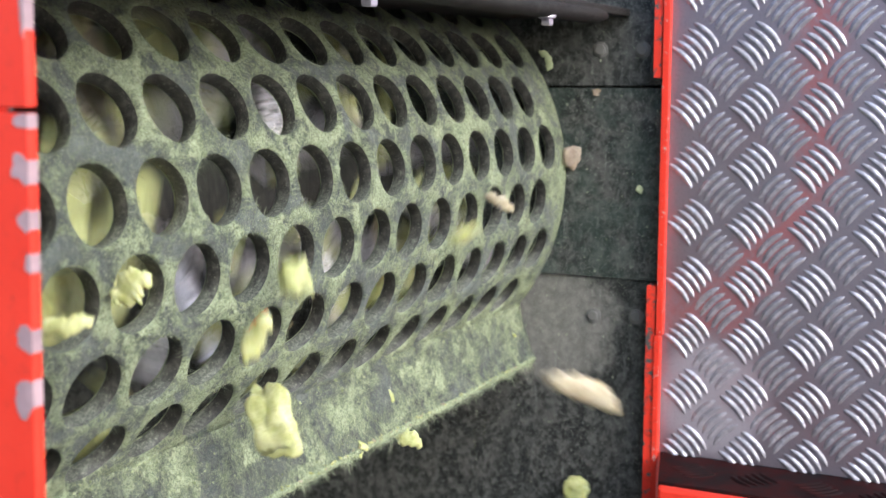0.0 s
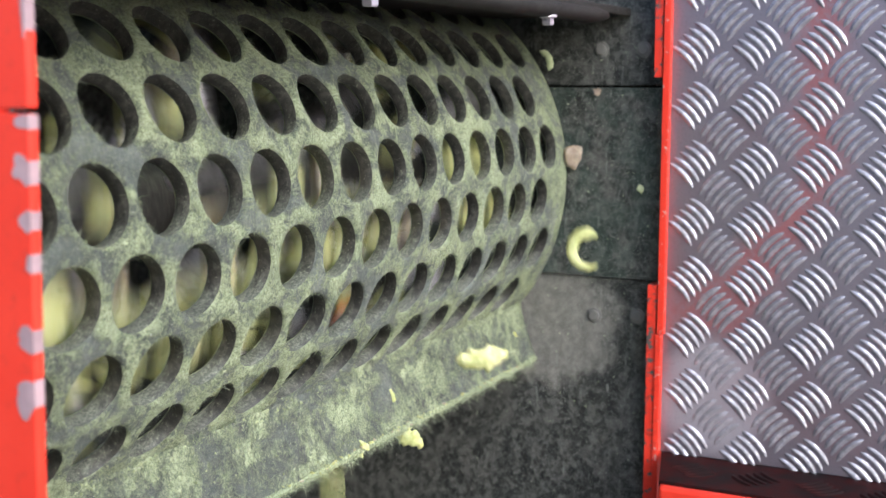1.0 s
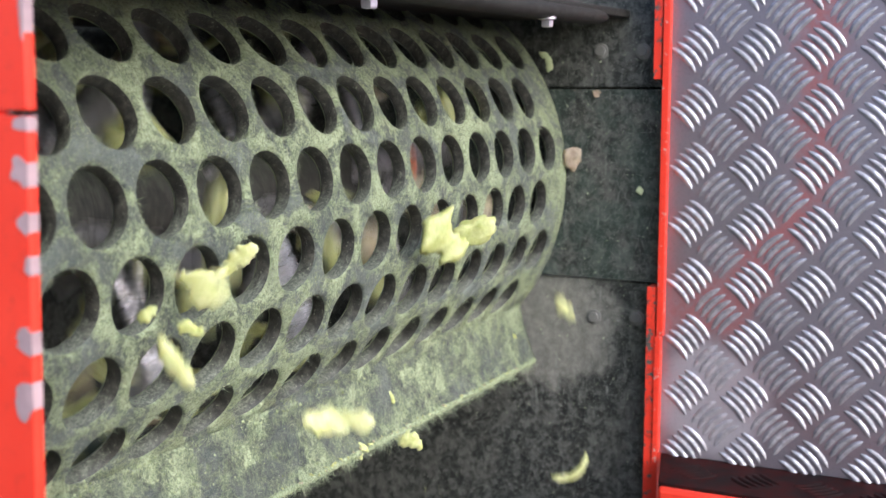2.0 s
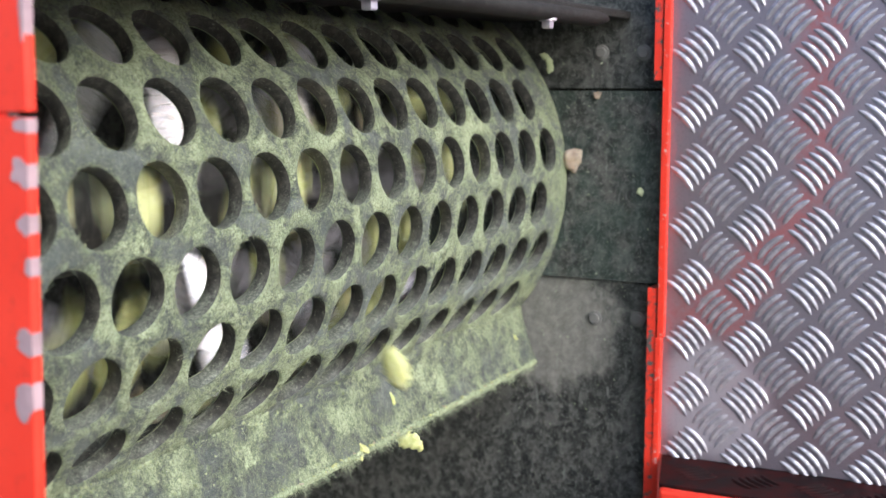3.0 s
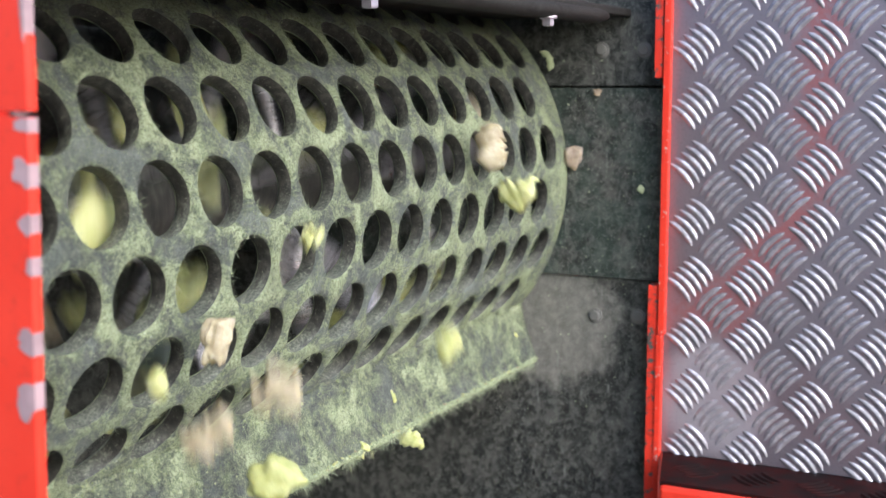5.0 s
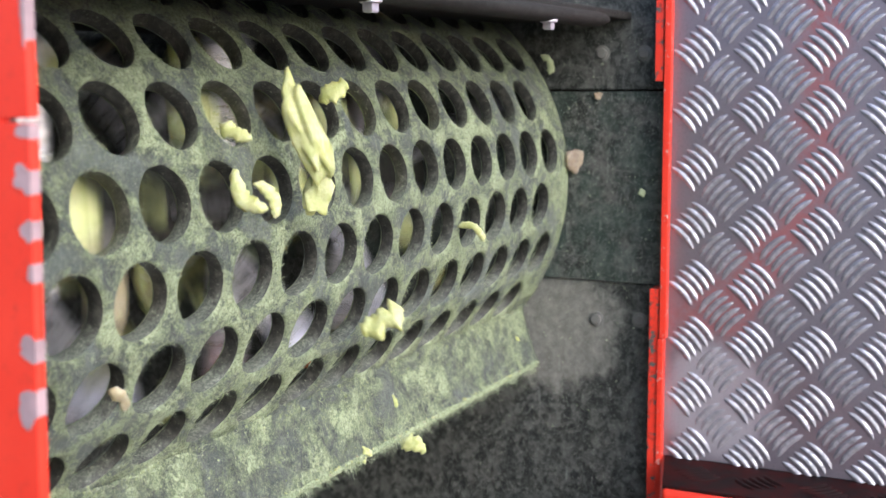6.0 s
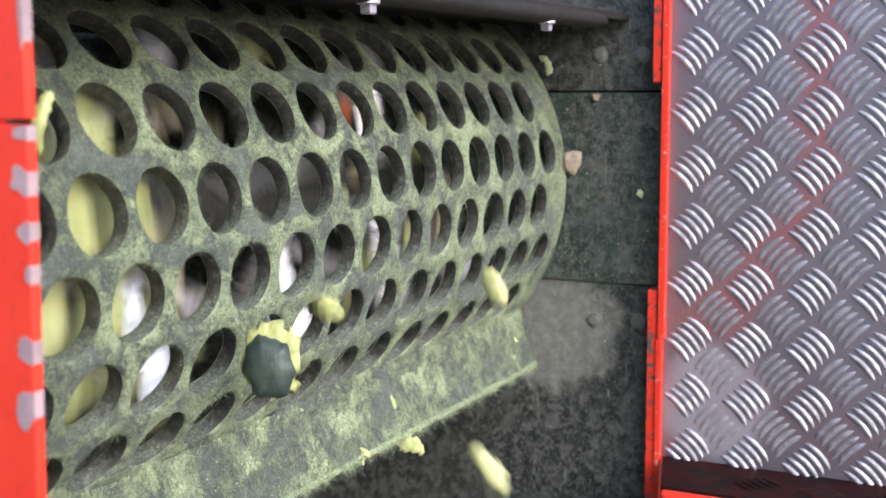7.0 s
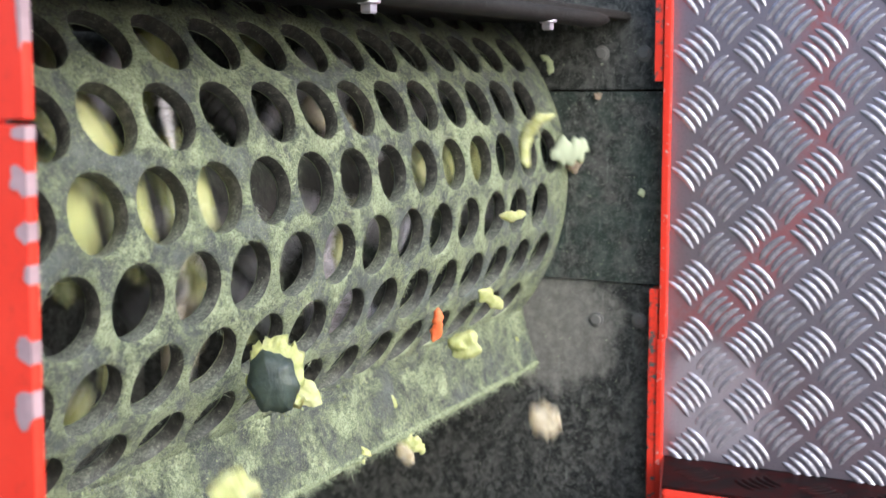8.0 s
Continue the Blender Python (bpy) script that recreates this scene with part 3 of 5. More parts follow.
class Soup:
    """Triangles gathered in lists and made into one mesh at the end."""

    def __init__(self):
        self.v, self.f = [], []

    def fibre(self, p, way, length, width, rnd, droop=0.3):
        way = way.normalized()
        side = way.cross(Vector((rnd.uniform(-1, 1), rnd.uniform(-1, 1), rnd.uniform(-1, 1)))).normalized()
        other = way.cross(side)
        bend = Vector((rnd.uniform(-1, 1), rnd.uniform(-1, 1), rnd.uniform(-1, 1))) * droop
        base = len(self.v)
        for k in range(3):
            s = k / 2
            q = p + way * length * s + bend * length * s * s
            w = width * (1 - 0.7 * s)
            for a in range(3):
                self.v.append(q + (side * cos(2.1 * a) + other * sin(2.1 * a)) * w)
        for k in range(2):
            o = base + 3 * k
            for a in range(3):
                b = (a + 1) % 3
                self.f.append((o + a, o + b, o + 3 + b, o + 3 + a))

    def crumb(self, p, size, rnd):
        base = len(self.v)
        for d in ((1, 0, 0), (-1, 0, 0), (0, 1, 0), (0, -1, 0), (0, 0, 1), (0, 0, -1)):
            self.v.append(p + Vector(d) * size * rnd.uniform(0.5, 1.3))
        for a in (0, 1):
            for b in (2, 3):
                for c in (4, 5):
                    self.f.append((base + a, base + b, base + c))

    def make(self, name, mat, parent, label):
        me = bpy.data.meshes.new(name)
        me.from_pydata([tuple(v) for v in self.v], [], self.f)
        me.materials.append(mat)
        ob = new(name, me)
        ob.parent = parent
        return tagged(ob, label, kind="stuff")


def out_of(deg):
    a = radians(deg)
    return Vector((0, -cos(a), sin(a)))


rnd = random.Random(21)
lint, crumbs = Soup(), Soup()
for i in range(84000):
    x, deg = rnd.uniform(X_NEAR + 0.02, X_END - 0.001), rnd.uniform(-41, 50)
    gap = hole_gap(x, deg)
    if gap < 0.0172:
        continue
    patch = noise.noise(Vector((x * 30, deg * 0.09, 4.0))) + 0.5 * noise.noise(Vector((x * 90, deg * 0.3, 9.0)))
    if patch < rnd.uniform(-0.55, 0.40):
        continue
    n = out_of(deg)
    along = Vector((1, 0, 0))
    around = n.cross(along)
    t = rnd.uniform(0, 2 * pi)
    way = along * cos(t) + around * sin(t) + n * rnd.uniform(0.0, 0.55)
    p = on_drum(x, deg, RAD - 0.0002)
    if i % 3:
        lint.fibre(p, way, rnd.uniform(0.0012, 0.0036), rnd.uniform(0.00006, 0.00013), rnd, 0.7)
    else:
        crumbs.crumb(p, rnd.uniform(0.00018, 0.00055), rnd)
for i in range(6500):
    x = rnd.uniform(X_NEAR + 0.02, X_END - 0.003)
    s = rnd.random() ** 0.8
    y, z = -0.1222 - 0.014 * s, -0.1060 - 0.0418 * s
    p = Vector((x - 0.58, y, z))
    patch = noise.noise(Vector((x * 26, s * 2.2, 14.0)))
    if patch < rnd.uniform(-0.35, 0.55) - 0.45 * max(0.0, s - 0.7):
        continue
    t = rnd.uniform(0, 2 * pi)
    way = Vector((cos(t), -0.35 * sin(t) - rnd.uniform(0, 0.4), sin(t)))
    if i % 3:
        lint.fibre(p, way, rnd.uniform(0.0015, 0.0042), rnd.uniform(0.00008, 0.00018), rnd, 0.5)
    else:
        crumbs.crumb(p, 0.00020 + 0.0007 * rnd.random() ** 5, rnd)
# clots where the shell runs into the lip
for i in range(800):
    x = rnd.uniform(X_NEAR + 0.02, X_END - 0.003)
    if noise.noise(Vector((x * 45, 0, 51))) < rnd.uniform(-0.5, 0.5):
        continue
    s = rnd.gauss(0.03, 0.05)
    p = Vector((x - 0.58, -0.1222 - 0.014 * max(s, 0), -0.1058 - 0.0418 * s))
    crumbs.crumb(p, 0.0003 + 0.0011 * rnd.random() ** 3, rnd)
    for k in range(2):
        lint.fibre(p, Vector((rnd.uniform(-1, 1), rnd.uniform(-1, 0.2), rnd.uniform(-1, 1))), rnd.uniform(0.002, 0.006), rnd.uniform(0.0001, 0.0002), rnd, 0.6)
# fuzz round the rims of the holes
for k in range(7):
    mid = 9.106 - (k - 3) * TURN
    base = 0.8680 if k % 2 else 0.8476
    for n in range(-14, 1):
        xc = base + n * PITCH
        if xc + 0.0174 > X_END - 0.006 or xc < X_NEAR + 0.03:
            continue
        for j in range(44):
            a = rnd.uniform(0, 2 * pi)
            if noise.noise(Vector((cos(a) * 1.5, sin(a) * 1.5, xc * 40 + k))) < rnd.uniform(-0.5, 0.4):
                continue
            deg = mid + math.degrees(sin(a) * 0.0176 / RAD)
            out = out_of(deg)
            around = out.cross(Vector((1, 0, 0)))
            way = Vector((1, 0, 0)) * (-cos(a) + rnd.uniform(-0.8, 0.8)) - around * (-sin(a) + rnd.uniform(-0.8, 0.8)) * -1 + out * rnd.uniform(-0.5, 0.7)
            lint.fibre(on_drum(xc + cos(a) * 0.0178, deg, RAD - 0.0004), way, rnd.uniform(0.0008, 0.0026), rnd.uniform(0.00004, 0.00009), rnd, 0.8)
# the hanging fringe along the lip's edge, in uneven tufts
for i in range(15000):
    x = rnd.uniform(X_NEAR + 0.02, X_END - 0.003)
    tuft = 0.5 + 0.5 * noise.noise(Vector((x * 55, 0, 30))) + 0.35 * noise.noise(Vector((x * 170, 0, 3)))
    if tuft < rnd.uniform(0.05, 0.65):
        continue
    p = Vector((x - 0.58, -0.1357 + rnd.uniform(-0.001, 0.0022), -0.1484 + rnd.uniform(-0.0022, 0.0012)))
    way = Vector((rnd.uniform(-0.7, 0.7), rnd.uniform(-0.9, 0.3), rnd.uniform(-1.3, 0.25)))
    lint.fibre(p, way, rnd.uniform(0.0012, 0.0042) * (0.5 + tuft) * (2.2 if rnd.random() < 0.03 else 1), rnd.uniform(0.00005, 0.00012), rnd, 1.0)
    if i % 4 == 0:
        crumbs.crumb(p, rnd.uniform(0.0004, 0.0012), rnd)
lint.make("pulp_fibre", M_FIBRE, drum, "fine dry yellow-green pulp fibres")
crumbs.make("pulp_grit", M_GREEN_DRY, drum, "small dried crumbs of green pulp")

# crumbs stuck to the end wall
grit = Soup()
for i in range(3200):
    y, z = rnd.uniform(0.27, 0.55), Z + rnd.uniform(-0.34, 0.05)
    proud = 0.0015 if -0.1545 < z - Z < -0.0065 else 0.005
    grit.crumb(local(end_wall, (X_END + proud, y, z)), 0.00010 + 0.0007 * rnd.random() ** 10, rnd)
grit.make("wall_grit", M_FIBRE, end_wall, "scattered dried crumbs of pulp")


# ---- vegetable pieces ----
EYE = look((0, 0, Z), (0.8846, 0.4454, Z - 0.1386)).to_3x3().to_4x4()
PATHS = []


def skin_loop(n, f):
    return [f(2 * pi * i / n) for i in range(n)]


def piece_mesh(kind, l, w, seed):
    """A torn piece of vegetable, its length along x and its broad face toward z."""
    rnd = random.Random(seed)
    bm = bmesh.new()
    off = Vector((seed * 3.7, seed * 1.3, 0))
    if kind in ("chunk", "finger"):
        bmesh.ops.create_icosphere(bm, subdivisions=4, radius=0.5)
        thick = min(l, w) * (0.38 if kind == "chunk" else 0.8)
        for v in bm.verts:
            d = v.co.normalized()
            s = 1 + 0.50 * noise.noise(d * 1.6 + off) + 0.15 * noise.noise(d * 3.0 + off) + 0.06 * noise.noise(d * 8 + off) + 0.02 * noise.noise(d * 17 + off)
            sq = max(abs(d.x), abs(d.y), abs(d.z)) if kind == "chunk" else 1.0
            q = d * 0.5 * s / (sq ** 0.45)
            v.co = Vector((q.x * l, q.y * w, q.z * thick))
            if kind == "finger":
                v.co.y += w * 0.25 * sin(v.co.x / l * 3)
        # straight cuts of the knives
        for k in range(3 if kind == "chunk" else 1):
            a = rnd.uniform(0, 2 * pi)
            n = Vector((cos(a) / l, sin(a) / w, rnd.uniform(-0.5, 0.5) / thick)).normalized()
            reach = max(v.co.dot(n) for v in bm.verts) * rnd.uniform(0.60, 0.85)
            for v in bm.verts:
                d = v.co.dot(n) - reach
                if d > 0:
                    v.co -= n * d * 0.93
    else:
        bend, cut = {"strip": (0.55, 1.0), "curl": (1.9, 1.0), "ring": (4.3, 1.0), "shred": (0.35, 1.0)}[kind]
        bend *= rnd.choice((-1, 1)) if kind != "ring" else 1
        core = l if kind != "ring" else l * 2.1
        width = w if kind not in ("ring",) else w * 0.34
        rad = core / bend
        rings = []
        steps = 44
        for k in range(steps + 1):
            s = k / steps
            a = (s - 0.5) * bend
            c = Vector((rad * sin(a), rad * (1 - cos(a)), 0.06 * l * sin(s * 5 + seed)))
            side = Vector((-sin(a), cos(a), 0))
            tip = max(0.10, 1 - abs(2 * s - 1) ** 3) ** 0.6
            tear = 1 + (0.75 if kind == "shred" else 0.35) * noise.noise(Vector((s * 3.4, seed * 1.37, 0.5))) + 0.10 * noise.noise(Vector((s * 9, seed * 2.1, 3.5)))
            hw = width / 2 * tip * tear
            th = min(hw, width * (0.20 if kind == "shred" else 0.30)) * (0.6 + 0.4 * tip)
            shift = (0.25 if kind == "shred" else 0.08) * width * noise.noise(Vector((s * 5, seed + 9, 0)))
            ring = []
            for i in range(12):
                t = 2 * pi * i / 12
                e = 1 + 0.20 * noise.noise(Vector((s * 6, cos(t) * 1.2 + seed * 1.7, sin(t) * 1.2))) + 0.08 * noise.noise(Vector((s * 10, cos(t) * 2 + seed, sin(t) * 2)))
                rag = 0.15 * width * noise.noise(Vector((s * 12, round(cos(t)) * 3 + seed, 1.5))) * abs(cos(t)) ** 3
                ring.append(c + side * (hw * e * cos(t) + shift + rag) + Vector((0, 0, th * e * sin(t))))
            rings.append(ring)
        mid = sum((sum(r, Vector()) / 12 for r in rings), Vector()) / len(rings)
        ring_tube(bm, [[p - mid for p in r] for r in rings])
    bmesh.ops.recalc_face_normals(bm, faces=list(bm.faces))
    return bm


WORDS = {"chunk": "lump", "finger": "thick finger", "strip": "strip", "curl": "thin curled strip", "ring": "open ring", "shred": "torn shred"}
SHADES = {M_FLESH.name: "pale yellow", M_GREEN.name: "lime green", M_TAN.name: "tan", M_ORANGE.name: "orange", M_FIBRE.name: "grey-green"}


def rind_piece(l, w):
    """A five-sided slab of dark green skin with torn lime flesh behind its rim."""
    ob = thing("rind_piece", "dark green slab of squash rind with a torn lime rim", "vegetable piece")
    corners = [(-0.52, -0.06), (-0.30, 0.44), (0.16, 0.52), (0.52, 0.22), (0.44, -0.30), (0.02, -0.50), (-0.36, -0.36)]
    def outline(scale, z, wob, dx=0.0, dy=0.0, seed=0):
        pts = []
        for i, (x, y) in enumerate(corners):
            x2, y2 = corners[(i + 1) % 7]
            for j in range(7):
                s = j / 7
                q = Vector(((x + (x2 - x) * s) * l * scale + dx, (y + (y2 - y) * s) * w * scale + dy, z))
                k = wob * l * noise.noise(q * 330 + Vector((seed, 0, 0)))
                k2 = wob * l * noise.noise(q * 150 + Vector((0, seed + 5, 0)))
                pts.append(q + Vector((k, k2, k * 0.25)))
        return pts
    bm = bmesh.new()
    ring_tube(bm, [outline(0.92, -0.0030, 0.05), outline(0.95, -0.0006, 0.05), outline(0.93, 0.0006, 0.05), outline(0.55, 0.0030, 0.03), outline(0.2, 0.0038, 0.01)])
    part("skin", bm, M_RIND, ob, "", True)
    bm = bmesh.new()
    ring_tube(bm, [outline(0.7, -0.008, 0.05, 0.002, -0.001), outline(1.00, -0.0060, 0.20, -0.0034, 0.0022, 3), outline(1.02, -0.0016, 0.20, -0.0034, 0.0022, 3), outline(0.8, -0.0020, 0.02)])
    part("flesh", bm, M_GREEN, ob, "torn lime-yellow flesh", True)
    return ob


def beside_rotor(t, x, phase):
    """Where a piece that is still whirled round inside the drum is at t."""
    a = radians(470 * t + phase)
    return Vector((x, AX_Y + 0.126 * cos(a), AX_Z + 0.126 * sin(a)))


def fly(kind, mat, length, width, angle, spin, track):
    """A piece that is whirled in the drum, leaves through a hole along the track, and lands in the chute."""
    seed = len(PATHS) + 1
    rnd = random.Random(seed)
    if kind == "rind":
        ob = rind_piece(length, width)
    else:
        ob = part("vegetable_" + ("piece" if kind in ("chunk", "finger", "ring") else "strip"), piece_mesh(kind, length, width, seed), mat, None, "", True)
        tagged(ob, SHADES[mat.name] + " " + WORDS[kind] + " of squash flesh thrown from the drum", "vegetable piece", "vegetable pieces")
    pts = [(t, Vector((x, y, z + Z))) for t, x, y, z in track]
    t0, p0 = pts[0]
    t1, p1 = pts[-1]
    back = p1.z > Z - 0.21 and t1 < 7.95      # it falls back inside
    phase = rnd.uniform(0, 360)
    tilt = (rnd.uniform(-18, 18), rnd.uniform(-18, 18))
    rows = []
    for k in range(81):
        t = k / 10
        if t < t0 - 0.06:
            p = beside_rotor(t, min(p0.x, 0.86), phase)
        elif t > t1 + 0.06:
            if back:
                p = beside_rotor(t, min(p1.x, 0.86), phase)
            else:
                p = Vector((min(p1.x, 0.87), max(p1.y, 0.30), Z - 0.612))
        else:
            p = None
            for (ta, a), (tb, b) in zip(pts, pts[1:]):
                if ta - 1e-6 <= t <= tb + 1e-6:
                    p = a.lerp(b, (t - ta) / (tb - ta))
                    break
            p = p or (p0 if t <= t0 else p1)
        ref = pts[len(pts) // 2][0]
        turn = angle + spin * max(-3.0, min(3.0, t - ref))
        m = Matrix.Translation(p) @ EYE @ pose(0, 0, 0, 0, 0, turn) @ pose(0, 0, 0, *tilt)
        rows.append((t, m))
    PATHS.append((ob, rows))


fly("strip", M_TAN, 0.0586, 0.0165, -22, 40, [(0, 0.787, 0.285, -0.217), (0.1, 0.885, 0.258, -0.275), (0.2, 0.885, 0.195, -0.333)])
fly("chunk", M_FLESH, 0.0355, 0.0227, -65, 60, [(0, 0.480, 0.335, -0.166), (0.1, 0.489, 0.335, -0.215)])
fly("strip", M_FLESH, 0.0275, 0.0110, 50, -60, [(0, 0.474, 0.339, -0.124), (0.1, 0.472, 0.335, -0.149), (0.2, 0.474, 0.335, -0.169), (0.3, 0.477, 0.335, -0.213)])
fly("shred", M_FLESH, 0.0195, 0.0126, 40, 10, [(0, 0.379, 0.332, -0.084), (0.1, 0.375, 0.332, -0.085), (0.2, 0.378, 0.333, -0.089), (0.3, 0.382, 0.332, -0.084), (0.4, 0.381, 0.332, -0.087)])
fly("strip", M_FLESH, 0.0206, 0.0082, 12, 20, [(0, 0.343, 0.333, -0.093), (0.1, 0.342, 0.334, -0.100), (0.2, 0.343, 0.334, -0.103), (0.3, 0.340, 0.335, -0.134), (0.4, 0.335, 0.335, -0.168)])
fly("strip", M_TAN, 0.0233, 0.0072, -25, 30, [(0, 0.745, 0.332, -0.082), (0.1, 0.721, 0.333, -0.090), (0.2, 0.691, 0.333, -0.090), (0.3, 0.694, 0.333, -0.095), (0.4, 0.689, 0.333, -0.096)])
fly("chunk", M_GREEN, 0.0178, 0.0164, 0, 80, [(0, 0.483, 0.320, -0.094), (0.1, 0.484, 0.320, -0.125), (0.2, 0.487, 0.320, -0.212)])
fly("chunk", M_FLESH, 0.0126, 0.0100, 20, 10, [(0, 0.694, 0.333, -0.098), (0.1, 0.619, 0.335, -0.125), (0.2, 0.621, 0.335, -0.129), (0.3, 0.624, 0.339, -0.124), (0.4, 0.618, 0.335, -0.138)])
fly("chunk", M_GREEN, 0.0204, 0.0181, 20, 90, [(0, 0.885, 0.326, -0.325), (0.1, 0.885, 0.316, -0.382)])
fly("ring", M_GREEN, 0.0243, 0.0235, -90, 20, [(0.4, 0.714, 0.300, -0.037), (0.5, 0.723, 0.300, -0.045), (0.6, 0.735, 0.300, -0.054), (0.7, 0.754, 0.300, -0.061), (0.8, 0.779, 0.300, -0.074), (0.9, 0.789, 0.300, -0.089), (1, 0.818, 0.300, -0.122), (1.1, 0.830, 0.300, -0.151), (1.2, 0.851, 0.300, -0.202), (1.3, 0.874, 0.300, -0.248), (1.4, 0.885, 0.299, -0.312), (1.5, 0.885, 0.294, -0.382)])
fly("strip", M_FLESH, 0.0360, 0.0136, 8, -60, [(0.6, 0.669, 0.335, -0.156), (0.7, 0.671, 0.335, -0.158), (0.8, 0.678, 0.335, -0.159), (0.9, 0.706, 0.335, -0.169), (1, 0.725, 0.335, -0.185), (1.1, 0.759, 0.335, -0.206), (1.2, 0.784, 0.335, -0.243), (1.3, 0.797, 0.335, -0.272), (1.4, 0.807, 0.335, -0.330)])
fly("chunk", M_FLESH, 0.0162, 0.0097, 30, 40, [(0.4, 0.438, 0.335, -0.150), (0.5, 0.443, 0.335, -0.150), (0.6, 0.464, 0.335, -0.153), (0.7, 0.467, 0.335, -0.150), (0.8, 0.474, 0.335, -0.172), (0.9, 0.487, 0.335, -0.216)])
fly("strip", M_TAN, 0.0199, 0.0080, 60, 90, [(0.2, 0.645, 0.300, -0.154), (0.3, 0.718, 0.300, -0.202), (0.4, 0.885, 0.299, -0.278), (0.5, 0.885, 0.251, -0.298), (0.6, 0.885, 0.199, -0.342)])
fly("chunk", M_GREEN, 0.0146, 0.0131, 0, 40, [(0.7, 0.501, 0.336, -0.112), (0.8, 0.511, 0.335, -0.124), (0.9, 0.520, 0.335, -0.145), (1, 0.534, 0.335, -0.230)])
fly("shred", M_FLESH, 0.0376, 0.0145, -5, 15, [(1.3, 0.515, 0.330, -0.041), (1.4, 0.509, 0.330, -0.044), (1.5, 0.497, 0.330, -0.047), (1.6, 0.501, 0.333, -0.057), (1.7, 0.512, 0.333, -0.063), (1.9, 0.523, 0.330, -0.121), (2.1, 0.544, 0.330, -0.237)])
fly("strip", M_FLESH, 0.0262, 0.0081, -55, 10, [(1.3, 0.396, 0.330, -0.042), (1.4, 0.398, 0.330, -0.045), (1.5, 0.407, 0.334, -0.053), (1.6, 0.403, 0.333, -0.056), (1.7, 0.402, 0.333, -0.055), (2, 0.402, 0.330, -0.119), (2.2, 0.406, 0.330, -0.194)])
fly("curl", M_FLESH, 0.0393, 0.0058, 30, 10, [(1.2, 0.784, 0.332, -0.088), (1.3, 0.780, 0.333, -0.097), (1.4, 0.798, 0.333, -0.095), (1.5, 0.800, 0.330, -0.114), (1.6, 0.821, 0.330, -0.136), (1.7, 0.832, 0.330, -0.152), (1.9, 0.867, 0.330, -0.244), (2.1, 0.885, 0.321, -0.368)])
fly("chunk", M_GREEN, 0.0102, 0.0060, -20, 90, [(1.4, 0.792, 0.300, -0.058), (1.5, 0.851, 0.300, -0.072), (1.6, 0.885, 0.271, -0.119), (1.7, 0.885, 0.221, -0.192), (1.8, 0.885, 0.179, -0.317)])
fly("strip", M_FLESH, 0.0258, 0.0136, -72, 60, [(2.6, 0.468, 0.330, -0.118), (2.8, 0.493, 0.330, -0.125), (2.9, 0.538, 0.330, -0.135), (3, 0.595, 0.330, -0.162), (3.1, 0.660, 0.330, -0.201), (3.2, 0.761, 0.330, -0.257), (3.3, 0.871, 0.330, -0.351)])
fly("chunk", M_FLESH, 0.0204, 0.0170, 20, 90, [(2.6, 0.591, 0.350, -0.161), (2.8, 0.612, 0.350, -0.222), (2.9, 0.614, 0.350, -0.238), (3, 0.623, 0.350, -0.281)])
fly("strip", M_FLESH, 0.0283, 0.0153, 70, 4, [(3.1, 0.418, 0.332, -0.088), (3.2, 0.418, 0.332, -0.088), (3.4, 0.418, 0.332, -0.088), (3.5, 0.421, 0.332, -0.087), (3.7, 0.420, 0.333, -0.091)])
fly("chunk", M_TAN, 0.0209, 0.0177, 60, 5, [(3.2, 0.406, 0.325, -0.142), (3.3, 0.416, 0.325, -0.151), (3.4, 0.411, 0.325, -0.153), (3.5, 0.412, 0.325, -0.154), (3.7, 0.411, 0.325, -0.151), (3.8, 0.413, 0.325, -0.162), (4, 0.419, 0.325, -0.197)])
fly("shred", M_TAN, 0.0418, 0.0236, 80, 30, [(3.1, 0.649, 0.360, -0.218), (3.2, 0.664, 0.360, -0.233), (3.3, 0.679, 0.360, -0.241), (3.4, 0.707, 0.360, -0.239), (3.5, 0.716, 0.360, -0.250), (3.6, 0.734, 0.360, -0.277), (3.7, 0.747, 0.360, -0.327)])
fly("shred", M_FLESH, 0.0295, 0.0157, 60, 30, [(3.3, 0.649, 0.360, -0.225), (3.4, 0.729, 0.360, -0.243), (3.5, 0.736, 0.360, -0.259), (3.6, 0.756, 0.360, -0.284), (3.7, 0.776, 0.360, -0.337)])
fly("strip", M_GREEN, 0.0262, 0.0095, -30, 10, [(3.2, 0.377, 0.320, -0.130), (3.3, 0.387, 0.320, -0.129), (3.4, 0.398, 0.320, -0.120), (3.5, 0.400, 0.320, -0.122), (3.6, 0.407, 0.320, -0.134), (3.8, 0.413, 0.320, -0.187)])
fly("chunk", M_TAN, 0.0112, 0.0088, 20, 20, [(3.4, 0.521, 0.330, -0.129), (3.5, 0.529, 0.330, -0.134), (3.6, 0.527, 0.330, -0.143), (3.7, 0.533, 0.330, -0.178), (3.8, 0.544, 0.330, -0.237)])
fly("strip", M_FLESH, 0.0093, 0.0050, -50, 20, [(3.4, 0.680, 0.330, -0.120), (3.5, 0.685, 0.330, -0.123), (3.6, 0.687, 0.330, -0.128), (3.7, 0.693, 0.330, -0.203), (3.8, 0.702, 0.330, -0.294)])
fly("chunk", M_FLESH, 0.0176, 0.0149, 30, 40, [(3.6, 0.483, 0.330, -0.114), (3.7, 0.482, 0.330, -0.118), (3.8, 0.465, 0.330, -0.122), (3.9, 0.463, 0.330, -0.132), (4, 0.467, 0.330, -0.166), (4.1, 0.470, 0.330, -0.215)])
